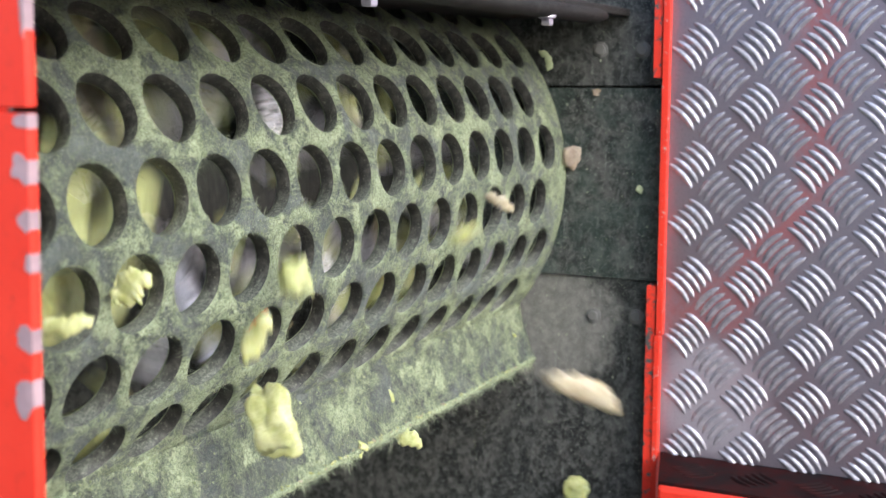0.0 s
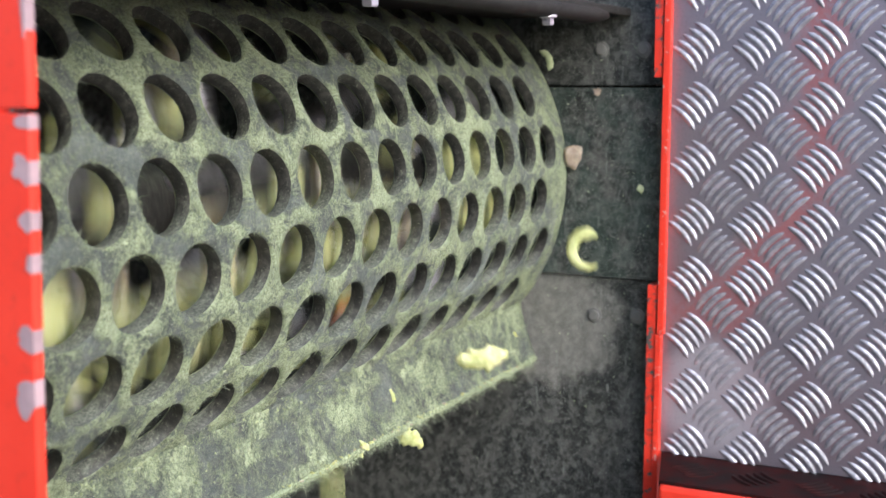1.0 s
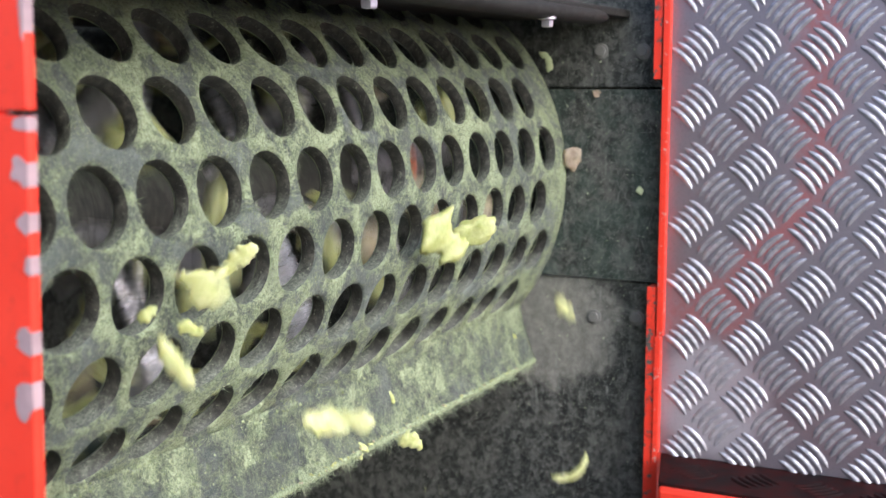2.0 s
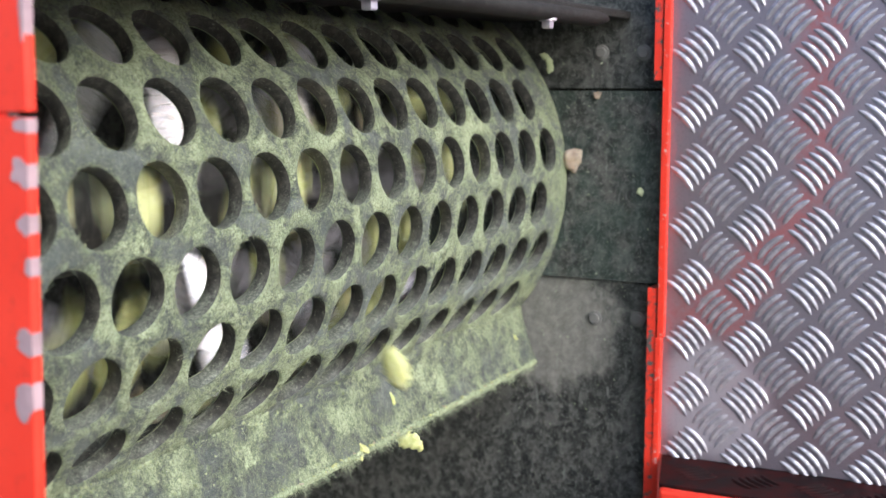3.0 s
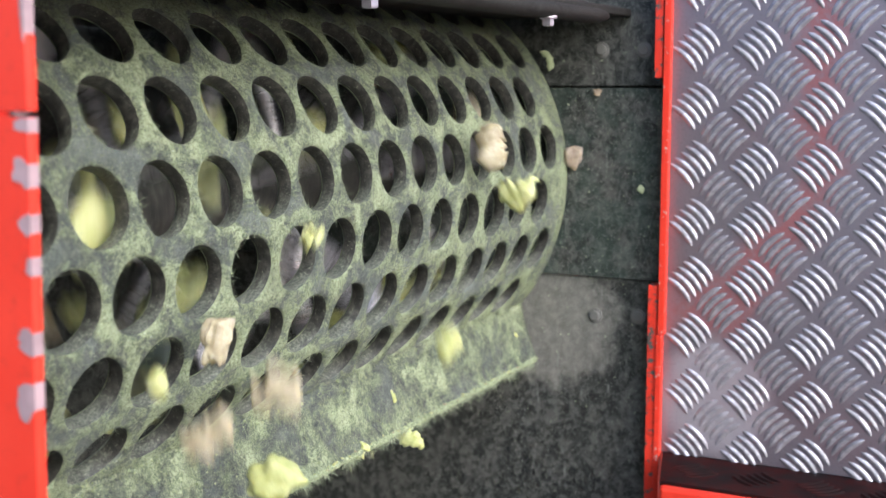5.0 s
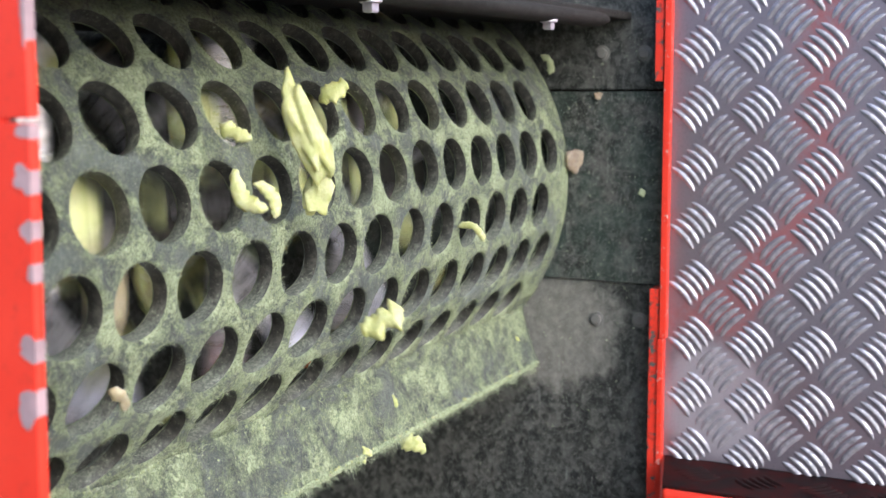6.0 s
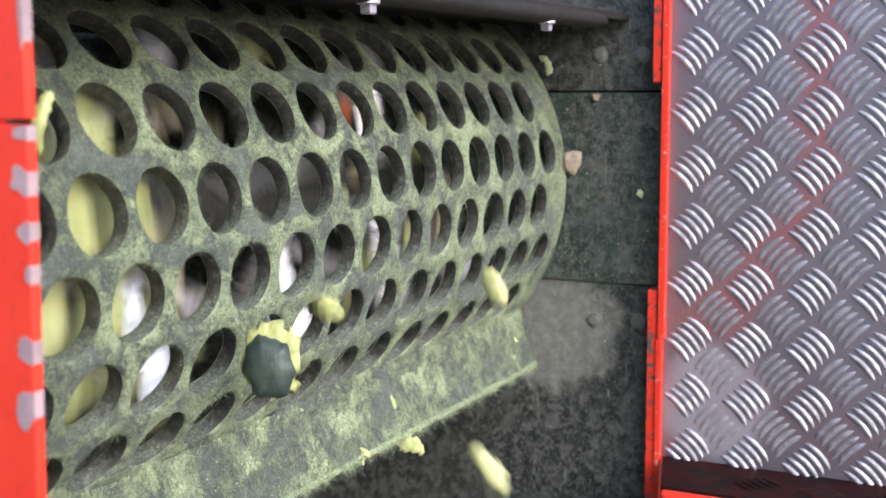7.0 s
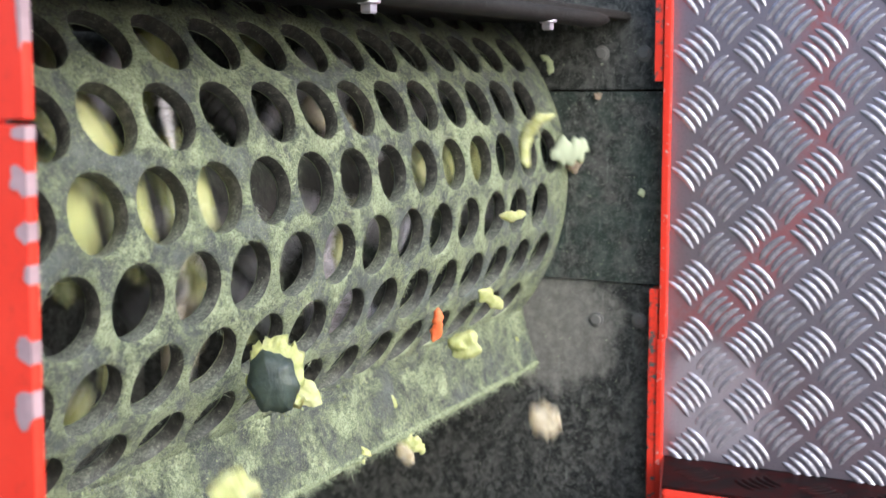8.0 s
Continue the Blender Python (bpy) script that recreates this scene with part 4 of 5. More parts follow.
fly("chunk", M_FLESH, 0.0207, 0.0161, 40, 20, [(3.7, 0.383, 0.332, -0.080), (3.8, 0.385, 0.332, -0.083), (3.9, 0.414, 0.332, -0.082), (4, 0.420, 0.333, -0.091), (4.1, 0.422, 0.333, -0.093)])
fly("curl", M_FLESH, 0.0260, 0.0069, 10, 10, [(3.7, 0.710, 0.330, -0.154), (3.8, 0.716, 0.330, -0.158), (3.9, 0.711, 0.330, -0.159), (4, 0.652, 0.330, -0.158), (4.1, 0.645, 0.330, -0.185), (4.2, 0.652, 0.330, -0.277)])
fly("shred", M_GREEN, 0.0280, 0.0246, 10, 20, [(3.8, 0.409, 0.330, -0.045), (3.9, 0.415, 0.330, -0.046), (4, 0.479, 0.330, -0.047), (4.1, 0.507, 0.330, -0.050), (4.2, 0.480, 0.330, -0.048), (4.3, 0.471, 0.330, -0.050)])
fly("strip", M_TAN, 0.0357, 0.0155, -50, 25, [(3.9, 0.502, 0.332, -0.080), (4, 0.505, 0.332, -0.086), (4.1, 0.502, 0.333, -0.090), (4.2, 0.507, 0.330, -0.101), (4.3, 0.505, 0.330, -0.105), (4.4, 0.537, 0.330, -0.131), (4.5, 0.541, 0.330, -0.153), (4.6, 0.569, 0.330, -0.204), (4.7, 0.598, 0.330, -0.225), (4.8, 0.622, 0.330, -0.277)])
fly("strip", M_FLESH, 0.0338, 0.0154, -75, 25, [(4.2, 0.513, 0.325, -0.102), (4.3, 0.527, 0.325, -0.115), (4.4, 0.543, 0.325, -0.136), (4.5, 0.558, 0.325, -0.166), (4.6, 0.579, 0.325, -0.202), (4.7, 0.599, 0.325, -0.248)])
fly("curl", M_FLESH, 0.0430, 0.0098, 10, 25, [(3.9, 0.606, 0.332, -0.077), (4, 0.618, 0.332, -0.083), (4.1, 0.631, 0.330, -0.104), (4.2, 0.725, 0.330, -0.163), (4.3, 0.802, 0.330, -0.183), (4.4, 0.859, 0.330, -0.232), (4.5, 0.885, 0.318, -0.268), (4.6, 0.885, 0.272, -0.312), (4.7, 0.885, 0.242, -0.368)])
fly("curl", M_FLESH, 0.0505, 0.0065, 80, 25, [(4.1, 0.742, 0.345, -0.193), (4.2, 0.759, 0.345, -0.238), (4.3, 0.771, 0.345, -0.247), (4.4, 0.792, 0.345, -0.292), (4.5, 0.815, 0.345, -0.362)])
fly("shred", M_TAN, 0.0239, 0.0150, 50, 10, [(4, 0.371, 0.320, -0.142), (4.1, 0.373, 0.320, -0.147), (4.2, 0.376, 0.320, -0.148), (4.3, 0.369, 0.320, -0.153), (4.4, 0.377, 0.320, -0.162), (4.6, 0.382, 0.320, -0.191)])
fly("strip", M_FLESH, 0.0191, 0.0056, 80, 20, [(4.1, 0.433, 0.330, -0.113), (4.2, 0.436, 0.330, -0.118), (4.3, 0.434, 0.330, -0.129), (4.4, 0.436, 0.330, -0.158), (4.5, 0.438, 0.330, -0.205)])
fly("chunk", M_GREEN, 0.0250, 0.0200, 30, 3, [(4.3, 0.451, 0.325, -0.143), (4.4, 0.456, 0.325, -0.146), (4.5, 0.455, 0.325, -0.150), (4.7, 0.454, 0.325, -0.145), (4.9, 0.459, 0.325, -0.164), (5.1, 0.472, 0.325, -0.215)])
fly("shred", M_TAN, 0.0250, 0.0195, 40, 3, [(4.3, 0.414, 0.332, -0.086), (4.4, 0.413, 0.332, -0.087), (4.5, 0.424, 0.333, -0.089), (4.6, 0.426, 0.333, -0.091), (4.7, 0.421, 0.333, -0.092), (4.9, 0.421, 0.330, -0.113), (5.1, 0.426, 0.330, -0.200)])
fly("chunk", M_FLESH, 0.0187, 0.0168, 30, 10, [(4.3, 0.560, 0.334, -0.051), (4.4, 0.565, 0.334, -0.051), (4.5, 0.559, 0.330, -0.047), (4.6, 0.552, 0.330, -0.044), (4.7, 0.547, 0.330, -0.047)])
fly("strip", M_FLESH, 0.0195, 0.0073, 20, 6, [(4.3, 0.387, 0.325, -0.146), (4.4, 0.388, 0.325, -0.146), (4.5, 0.387, 0.325, -0.145), (4.6, 0.405, 0.325, -0.153), (4.7, 0.409, 0.325, -0.158), (4.9, 0.415, 0.325, -0.196)])
fly("strip", M_GREEN, 0.0174, 0.0085, -40, 6, [(4.3, 0.415, 0.325, -0.147), (4.4, 0.417, 0.325, -0.150), (4.5, 0.419, 0.325, -0.152), (4.6, 0.437, 0.325, -0.161), (4.8, 0.449, 0.325, -0.207)])
fly("chunk", M_GREEN, 0.0122, 0.0101, 0, 30, [(4.3, 0.680, 0.330, -0.129), (4.4, 0.684, 0.330, -0.131), (4.5, 0.688, 0.330, -0.134), (4.6, 0.689, 0.330, -0.161), (4.7, 0.693, 0.330, -0.203)])
fly("chunk", M_GREEN, 0.0133, 0.0117, 0, 60, [(4.3, 0.709, 0.350, -0.186), (4.4, 0.722, 0.350, -0.236), (4.5, 0.730, 0.350, -0.280), (4.6, 0.736, 0.350, -0.321)])
fly("shred", M_TAN, 0.0257, 0.0179, 30, 15, [(4.6, 0.480, 0.334, -0.053), (4.7, 0.475, 0.333, -0.055), (4.9, 0.478, 0.333, -0.089), (5.1, 0.479, 0.330, -0.210)])
fly("finger", M_FLESH, 0.0475, 0.0150, -78, 10, [(5.6, 0.498, 0.325, -0.008), (5.8, 0.500, 0.325, -0.009), (5.9, 0.499, 0.325, -0.017), (6, 0.498, 0.325, -0.023), (6.1, 0.509, 0.325, -0.032), (6.2, 0.530, 0.325, -0.047), (6.3, 0.544, 0.325, -0.063), (6.4, 0.586, 0.325, -0.123), (6.5, 0.625, 0.325, -0.256), (6.6, 0.648, 0.325, -0.316)])
fly("curl", M_FLESH, 0.0271, 0.0077, -50, 10, [(5.7, 0.453, 0.334, -0.053), (5.8, 0.452, 0.334, -0.051), (5.9, 0.463, 0.334, -0.052), (6, 0.454, 0.330, -0.049), (6.1, 0.461, 0.334, -0.051), (6.2, 0.452, 0.330, -0.049)])
fly("shred", M_FLESH, 0.0260, 0.0195, 30, 20, [(5.8, 0.568, 0.330, -0.114), (5.9, 0.573, 0.330, -0.123), (6, 0.578, 0.330, -0.130), (6.1, 0.595, 0.330, -0.136), (6.2, 0.601, 0.330, -0.156), (6.3, 0.622, 0.330, -0.179), (6.4, 0.633, 0.330, -0.234), (6.5, 0.642, 0.330, -0.293)])
fly("curl", M_FLESH, 0.0227, 0.0048, -30, 4, [(5.7, 0.709, 0.333, -0.094), (5.8, 0.706, 0.333, -0.093), (5.9, 0.700, 0.333, -0.089), (6, 0.702, 0.333, -0.093), (6.1, 0.706, 0.333, -0.093), (6.2, 0.710, 0.332, -0.088), (6.5, 0.712, 0.333, -0.089), (6.6, 0.718, 0.333, -0.089), (6.7, 0.703, 0.333, -0.089), (6.8, 0.726, 0.339, -0.124), (7, 0.747, 0.335, -0.295)])
fly("chunk", M_FLESH, 0.0239, 0.0159, 0, 60, [(5.7, 0.735, 0.350, -0.211), (5.8, 0.743, 0.350, -0.244), (5.9, 0.749, 0.350, -0.280), (6, 0.756, 0.350, -0.338)])
fly("chunk", M_GREEN, 0.0248, 0.0203, 0, 60, [(5.7, 0.844, 0.340, -0.218), (5.8, 0.867, 0.340, -0.257), (5.9, 0.885, 0.330, -0.300), (6, 0.885, 0.317, -0.365)])
fly("strip", M_GREEN, 0.0138, 0.0078, -10, 10, [(6.4, 0.541, 0.335, -0.132), (6.5, 0.541, 0.335, -0.135), (6.6, 0.543, 0.335, -0.135), (6.7, 0.546, 0.335, -0.164), (6.9, 0.562, 0.335, -0.245)])
fly("shred", M_GREEN, 0.0197, 0.0149, 10, 4, [(6.3, 0.544, 0.332, -0.088), (6.4, 0.545, 0.333, -0.089), (6.5, 0.545, 0.333, -0.090), (6.6, 0.545, 0.333, -0.093), (6.7, 0.545, 0.333, -0.096)])
fly("strip", M_FLESH, 0.0328, 0.0138, -60, 60, [(6.7, 0.602, 0.335, -0.150), (6.8, 0.606, 0.335, -0.152), (6.9, 0.648, 0.335, -0.158), (7, 0.735, 0.335, -0.262), (7.1, 0.810, 0.335, -0.368)])
fly("strip", M_FLESH, 0.0283, 0.0128, -60, 30, [(6.8, 0.715, 0.330, -0.118), (6.9, 0.723, 0.330, -0.123), (7, 0.731, 0.330, -0.133), (7.1, 0.739, 0.330, -0.188), (7.2, 0.756, 0.330, -0.309)])
fly("strip", M_GREEN, 0.0222, 0.0050, 80, 10, [(6.8, 0.310, 0.310, -0.008), (6.9, 0.311, 0.310, -0.009), (7, 0.312, 0.310, -0.011), (7.1, 0.312, 0.310, -0.030), (7.3, 0.306, 0.310, -0.149)])
fly("chunk", M_GREEN, 0.0150, 0.0120, 20, 40, [(7, 0.527, 0.330, -0.114), (7.1, 0.536, 0.330, -0.121), (7.2, 0.541, 0.330, -0.150), (7.3, 0.548, 0.330, -0.236)])
fly("strip", M_TAN, 0.0369, 0.0096, 75, 30, [(7.2, 0.547, 0.335, -0.124), (7.3, 0.555, 0.335, -0.135), (7.4, 0.586, 0.335, -0.170), (7.5, 0.605, 0.335, -0.216), (7.6, 0.622, 0.335, -0.276)])
fly("curl", M_FLESH, 0.0500, 0.0140, -60, 30, [(7.2, 0.579, 0.340, -0.142), (7.3, 0.585, 0.340, -0.150), (7.4, 0.611, 0.340, -0.189), (7.5, 0.630, 0.340, -0.226), (7.6, 0.654, 0.340, -0.292)])
fly("chunk", M_FLESH, 0.0242, 0.0196, 30, 90, [(7.3, 0.728, 0.310, -0.063), (7.4, 0.738, 0.310, -0.071), (7.5, 0.748, 0.310, -0.093), (7.6, 0.885, 0.310, -0.243), (7.7, 0.885, 0.266, -0.369)])
fly("chunk", M_FLESH, 0.0196, 0.0128, -20, 90, [(7.3, 0.640, 0.260, -0.087), (7.4, 0.716, 0.260, -0.130), (7.5, 0.885, 0.231, -0.235), (7.6, 0.885, 0.147, -0.335)])
fly("curl", M_FLESH, 0.0304, 0.0076, -55, 20, [(7.6, 0.407, 0.325, -0.147), (7.7, 0.417, 0.325, -0.158), (7.8, 0.425, 0.325, -0.176), (7.9, 0.430, 0.325, -0.207)])
fly("chunk", M_GREEN, 0.0200, 0.0155, 30, 20, [(7.6, 0.416, 0.325, -0.147), (7.7, 0.420, 0.325, -0.153), (7.8, 0.421, 0.325, -0.155), (7.9, 0.418, 0.325, -0.156), (8, 0.433, 0.325, -0.182)])
fly("shred", M_FLESH, 0.0254, 0.0152, 70, 6, [(7.7, 0.379, 0.333, -0.090), (7.8, 0.380, 0.333, -0.092), (7.9, 0.381, 0.333, -0.093)])
fly("strip", M_FLESH, 0.0300, 0.0140, 75, 40, [(7.7, 0.645, 0.320, -0.139), (7.8, 0.662, 0.320, -0.151), (7.9, 0.720, 0.320, -0.236), (8, 0.768, 0.320, -0.333)])
fly("curl", M_FLESH, 0.0480, 0.0092, 62, 10, [(7.7, 0.753, 0.330, -0.017), (7.8, 0.762, 0.330, -0.019), (7.9, 0.765, 0.330, -0.026), (8, 0.795, 0.330, -0.037)])
fly("shred", M_FIBRE, 0.0308, 0.0183, 10, 10, [(7.6, 0.827, 0.330, -0.038), (7.7, 0.838, 0.330, -0.040), (7.8, 0.842, 0.330, -0.042), (7.9, 0.844, 0.330, -0.043), (8, 0.878, 0.334, -0.052)])
fly("strip", M_FLESH, 0.0186, 0.0070, 5, 10, [(7.8, 0.757, 0.332, -0.085), (7.9, 0.762, 0.333, -0.089), (8, 0.767, 0.333, -0.090)])
fly("chunk", M_GREEN, 0.0182, 0.0168, 20, 30, [(7.8, 0.692, 0.335, -0.152), (7.9, 0.695, 0.335, -0.160), (8, 0.695, 0.335, -0.168)])
fly("shred", M_TAN, 0.0246, 0.0204, 30, 30, [(7.8, 0.812, 0.340, -0.170), (7.9, 0.829, 0.340, -0.207), (8, 0.846, 0.340, -0.257)])
fly("strip", M_TAN, 0.0160, 0.0099, -50, 40, [(7.8, 0.640, 0.360, -0.192), (7.9, 0.650, 0.360, -0.216), (8, 0.659, 0.360, -0.233)])
fly("shred", M_GREEN, 0.0212, 0.0083, -40, 10, [(7.5, 0.726, 0.335, -0.134), (7.6, 0.732, 0.335, -0.137), (7.7, 0.732, 0.335, -0.140), (8, 0.734, 0.335, -0.143)])
fly("strip", M_ORANGE, 0.0217, 0.0070, 80, 6, [(7.4, 0.646, 0.332, -0.086), (7.5, 0.646, 0.332, -0.087), (7.6, 0.651, 0.334, -0.100), (7.7, 0.663, 0.338, -0.123), (7.8, 0.662, 0.338, -0.144), (8, 0.661, 0.338, -0.148)])
fly("chunk", M_ORANGE, 0.0110, 0.0081, 30, 30, [(7.6, 0.706, 0.334, -0.051), (7.7, 0.713, 0.334, -0.049), (7.8, 0.725, 0.335, -0.018), (7.9, 0.722, 0.335, -0.022)])
fly("chunk", M_GREEN, 0.0151, 0.0144, 20, 10, [(0.3, 0.671, 0.340, -0.159), (0.4, 0.675, 0.340, -0.162), (0.5, 0.679, 0.340, -0.165), (0.6, 0.680, 0.340, -0.168), (0.7, 0.688, 0.340, -0.203), (0.8, 0.706, 0.340, -0.297)])
fly("strip", M_FLESH, 0.0167, 0.0082, -85, 30, [(0.3, 0.684, 0.350, -0.181), (0.4, 0.690, 0.350, -0.201), (0.5, 0.694, 0.350, -0.225), (0.6, 0.700, 0.350, -0.261), (0.7, 0.709, 0.350, -0.312)])
fly("strip", M_FLESH, 0.0144, 0.0057, 50, 10, [(0.3, 0.442, 0.325, -0.147), (0.4, 0.444, 0.325, -0.147), (0.5, 0.447, 0.325, -0.146), (0.6, 0.449, 0.325, -0.150), (0.7, 0.450, 0.325, -0.164), (0.8, 0.458, 0.325, -0.210)])
fly("shred", M_GREEN, 0.0128, 0.0085, 60, 10, [(0.3, 0.353, 0.325, -0.006), (0.4, 0.354, 0.325, -0.006), (0.5, 0.355, 0.325, -0.007), (0.6, 0.355, 0.325, -0.007)])
fly("chunk", M_FLESH, 0.0085, 0.0057, 20, 10, [(0.3, 0.490, 0.335, -0.127), (0.4, 0.497, 0.335, -0.131), (0.5, 0.499, 0.335, -0.133), (0.6, 0.502, 0.335, -0.141), (0.7, 0.503, 0.335, -0.176), (0.8, 0.507, 0.335, -0.229)])
fly("strip", M_GREEN, 0.0178, 0.0107, -75, 30, [(3.8, 0.642, 0.340, -0.157), (3.9, 0.657, 0.340, -0.181), (4, 0.665, 0.340, -0.203), (4.1, 0.680, 0.340, -0.239), (4.2, 0.689, 0.340, -0.291)])
fly("strip", M_FLESH, 0.0199, 0.0113, 85, 30, [(3.8, 0.570, 0.352, -0.157), (3.9, 0.584, 0.350, -0.200), (4, 0.593, 0.350, -0.235), (4.1, 0.596, 0.350, -0.272)])
fly("strip", M_TAN, 0.0232, 0.0075, -20, 10, [(3.8, 0.340, 0.310, -0.135), (3.9, 0.349, 0.310, -0.142), (4, 0.359, 0.310, -0.152), (4.1, 0.367, 0.310, -0.177)])
fly("chunk", M_FLESH, 0.0130, 0.0113, 20, 60, [(3.8, 0.786, 0.330, -0.167), (3.9, 0.820, 0.330, -0.224), (4, 0.846, 0.330, -0.271), (4.1, 0.871, 0.330, -0.351)])
fly("strip", M_FLESH, 0.0218, 0.0083, 10, 10, [(3.9, 0.409, 0.325, -0.061), (4, 0.416, 0.325, -0.063), (4.1, 0.417, 0.325, -0.067), (4.2, 0.419, 0.325, -0.102), (4.3, 0.419, 0.325, -0.197)])
fly("strip", M_FLESH, 0.0258, 0.0089, -75, 20, [(3.9, 0.627, 0.332, -0.076), (4, 0.646, 0.332, -0.086), (4.1, 0.652, 0.330, -0.112), (4.2, 0.668, 0.330, -0.175), (4.3, 0.685, 0.330, -0.288)])
fly("shred", M_FLESH, 0.0249, 0.0137, 15, 10, [(3.9, 0.587, 0.325, -0.078), (4, 0.574, 0.325, -0.079), (4.1, 0.580, 0.325, -0.086), (4.2, 0.586, 0.325, -0.132), (4.3, 0.599, 0.325, -0.258)])
fly("strip", M_FLESH, 0.0154, 0.0056, -60, 10, [(3.9, 0.434, 0.325, -0.128), (4, 0.437, 0.325, -0.132), (4.1, 0.438, 0.325, -0.142), (4.2, 0.440, 0.325, -0.204)])
fly("chunk", M_FLESH, 0.0134, 0.0080, 10, 10, [(3.9, 0.609, 0.330, -0.139), (4, 0.618, 0.330, -0.144), (4.1, 0.623, 0.330, -0.152), (4.2, 0.629, 0.330, -0.269)])
fly("chunk", M_FLESH, 0.0110, 0.0081, -40, 20, [(3.9, 0.688, 0.340, -0.151), (4, 0.692, 0.340, -0.156), (4.1, 0.697, 0.340, -0.167), (4.2, 0.714, 0.340, -0.300)])
fly("strip", M_TAN, 0.0138, 0.0060, 40, 10, [(3.9, 0.376, 0.325, -0.113), (4, 0.378, 0.325, -0.115), (4.1, 0.379, 0.325, -0.119)])
fly("curl", M_FLESH, 0.0215, 0.0064, -60, 10, [(5.8, 0.469, 0.330, -0.048), (5.9, 0.472, 0.330, -0.049), (6, 0.478, 0.334, -0.053), (6.1, 0.479, 0.334, -0.054)])
fly("strip", M_FLESH, 0.0157, 0.0076, -25, 10, [(5.8, 0.444, 0.330, -0.017), (5.9, 0.446, 0.330, -0.020), (6, 0.448, 0.330, -0.021), (6.1, 0.448, 0.330, -0.023)])
fly("chunk", M_FLESH, 0.0209, 0.0139, 75, 10, [(5.9, 0.505, 0.325, -0.050), (6, 0.507, 0.325, -0.052), (6.1, 0.508, 0.325, -0.053)])
fly("shred", M_GREEN, 0.0172, 0.0086, 30, 10, [(5.8, 0.527, 0.330, -0.001), (5.9, 0.529, 0.330, -0.002), (6, 0.530, 0.330, -0.004), (6.1, 0.535, 0.330, -0.005)])
fly("curl", M_TAN, 0.0123, 0.0049, -60, 10, [(5.9, 0.358, 0.325, -0.119), (6, 0.360, 0.325, -0.122), (6.1, 0.361, 0.325, -0.127), (6.3, 0.363, 0.325, -0.177)])
fly("shred", M_GREEN, 0.0151, 0.0098, 0, 10, [(7.4, 0.747, 0.335, -0.005), (7.5, 0.748, 0.335, -0.007), (7.6, 0.750, 0.335, -0.011)])
fly("shred", M_GREEN, 0.0171, 0.0117, 0, 10, [(7.4, 0.771, 0.337, -0.036), (7.5, 0.772, 0.336, -0.039), (7.6, 0.773, 0.336, -0.042)])
fly("chunk", M_FLESH, 0.0132, 0.0093, 90, 10, [(7.3, 0.617, 0.337, -0.119), (7.4, 0.621, 0.339, -0.123), (7.5, 0.618, 0.335, -0.126), (7.6, 0.619, 0.335, -0.150), (7.7, 0.629, 0.335, -0.268)])
fly("chunk", M_FLESH, 0.0102, 0.0071, 90, 40, [(7.3, 0.726, 0.360, -0.212), (7.4, 0.732, 0.360, -0.233), (7.5, 0.737, 0.360, -0.257), (7.6, 0.744, 0.360, -0.310)])
fly("strip", M_GREEN, 0.0094, 0.0057, 43, 8, [(1.8, 0.385, 0.325, -0.090), (1.9, 0.383, 0.325, -0.085), (2, 0.380, 0.325, -0.094), (2.1, 0.376, 0.325, -0.115), (2.2, 0.370, 0.325, -0.188)])
fly("shred", M_GREEN, 0.0329, 0.0236, -48, -21, [(1.9, 0.646, 0.325, -0.091), (2, 0.646, 0.325, -0.094), (2.1, 0.646, 0.325, -0.115), (2.2, 0.646, 0.325, -0.155), (2.3, 0.645, 0.325, -0.215), (2.4, 0.653, 0.325, -0.307)])
fly("chunk", M_GREEN, 0.0271, 0.0178, 31, -25, [(1.9, 0.698, 0.325, -0.098), (2, 0.692, 0.325, -0.095), (2.1, 0.687, 0.325, -0.111), (2.2, 0.681, 0.325, -0.148), (2.3, 0.675, 0.325, -0.204), (2.4, 0.670, 0.325, -0.293)])
fly("shred", M_FLESH, 0.0171, 0.0081, -41, -8, [(1.7, 0.744, 0.325, -0.087), (1.8, 0.776, 0.325, -0.091), (1.9, 0.813, 0.325, -0.117), (2, 0.852, 0.325, -0.171), (2.1, 0.885, 0.321, -0.251), (2.2, 0.885, 0.314, -0.363)])
fly("strip", M_FLESH, 0.0226, 0.0084, 42, 8, [(1.9, 0.439, 0.325, -0.087), (2, 0.441, 0.325, -0.080), (2.1, 0.442, 0.325, -0.087), (2.2, 0.444, 0.325, -0.108), (2.3, 0.441, 0.325, -0.213)])
fly("shred", M_GREEN, 0.0208, 0.0093, 1, -5, [(2.1, 0.604, 0.325, -0.046), (2.2, 0.603, 0.325, -0.046), (2.3, 0.602, 0.325, -0.063), (2.4, 0.601, 0.325, -0.098), (2.5, 0.600, 0.325, -0.151), (2.6, 0.598, 0.325, -0.223), (2.7, 0.604, 0.325, -0.327)])
fly("chunk", M_GREEN, 0.0113, 0.0051, -59, -18, [(2.2, 0.449, 0.325, -0.091), (2.3, 0.446, 0.325, -0.092), (2.4, 0.442, 0.325, -0.107), (2.5, 0.439, 0.325, -0.136), (2.6, 0.434, 0.325, -0.180), (2.7, 0.436, 0.325, -0.247)])
fly("shred", M_FLESH, 0.0253, 0.0196, -8, -24, [(2.3, 0.440, 0.325, -0.063), (2.4, 0.451, 0.325, -0.064), (2.5, 0.462, 0.325, -0.081), (2.6, 0.473, 0.325, -0.113), (2.7, 0.484, 0.325, -0.162), (2.8, 0.487, 0.325, -0.233)])
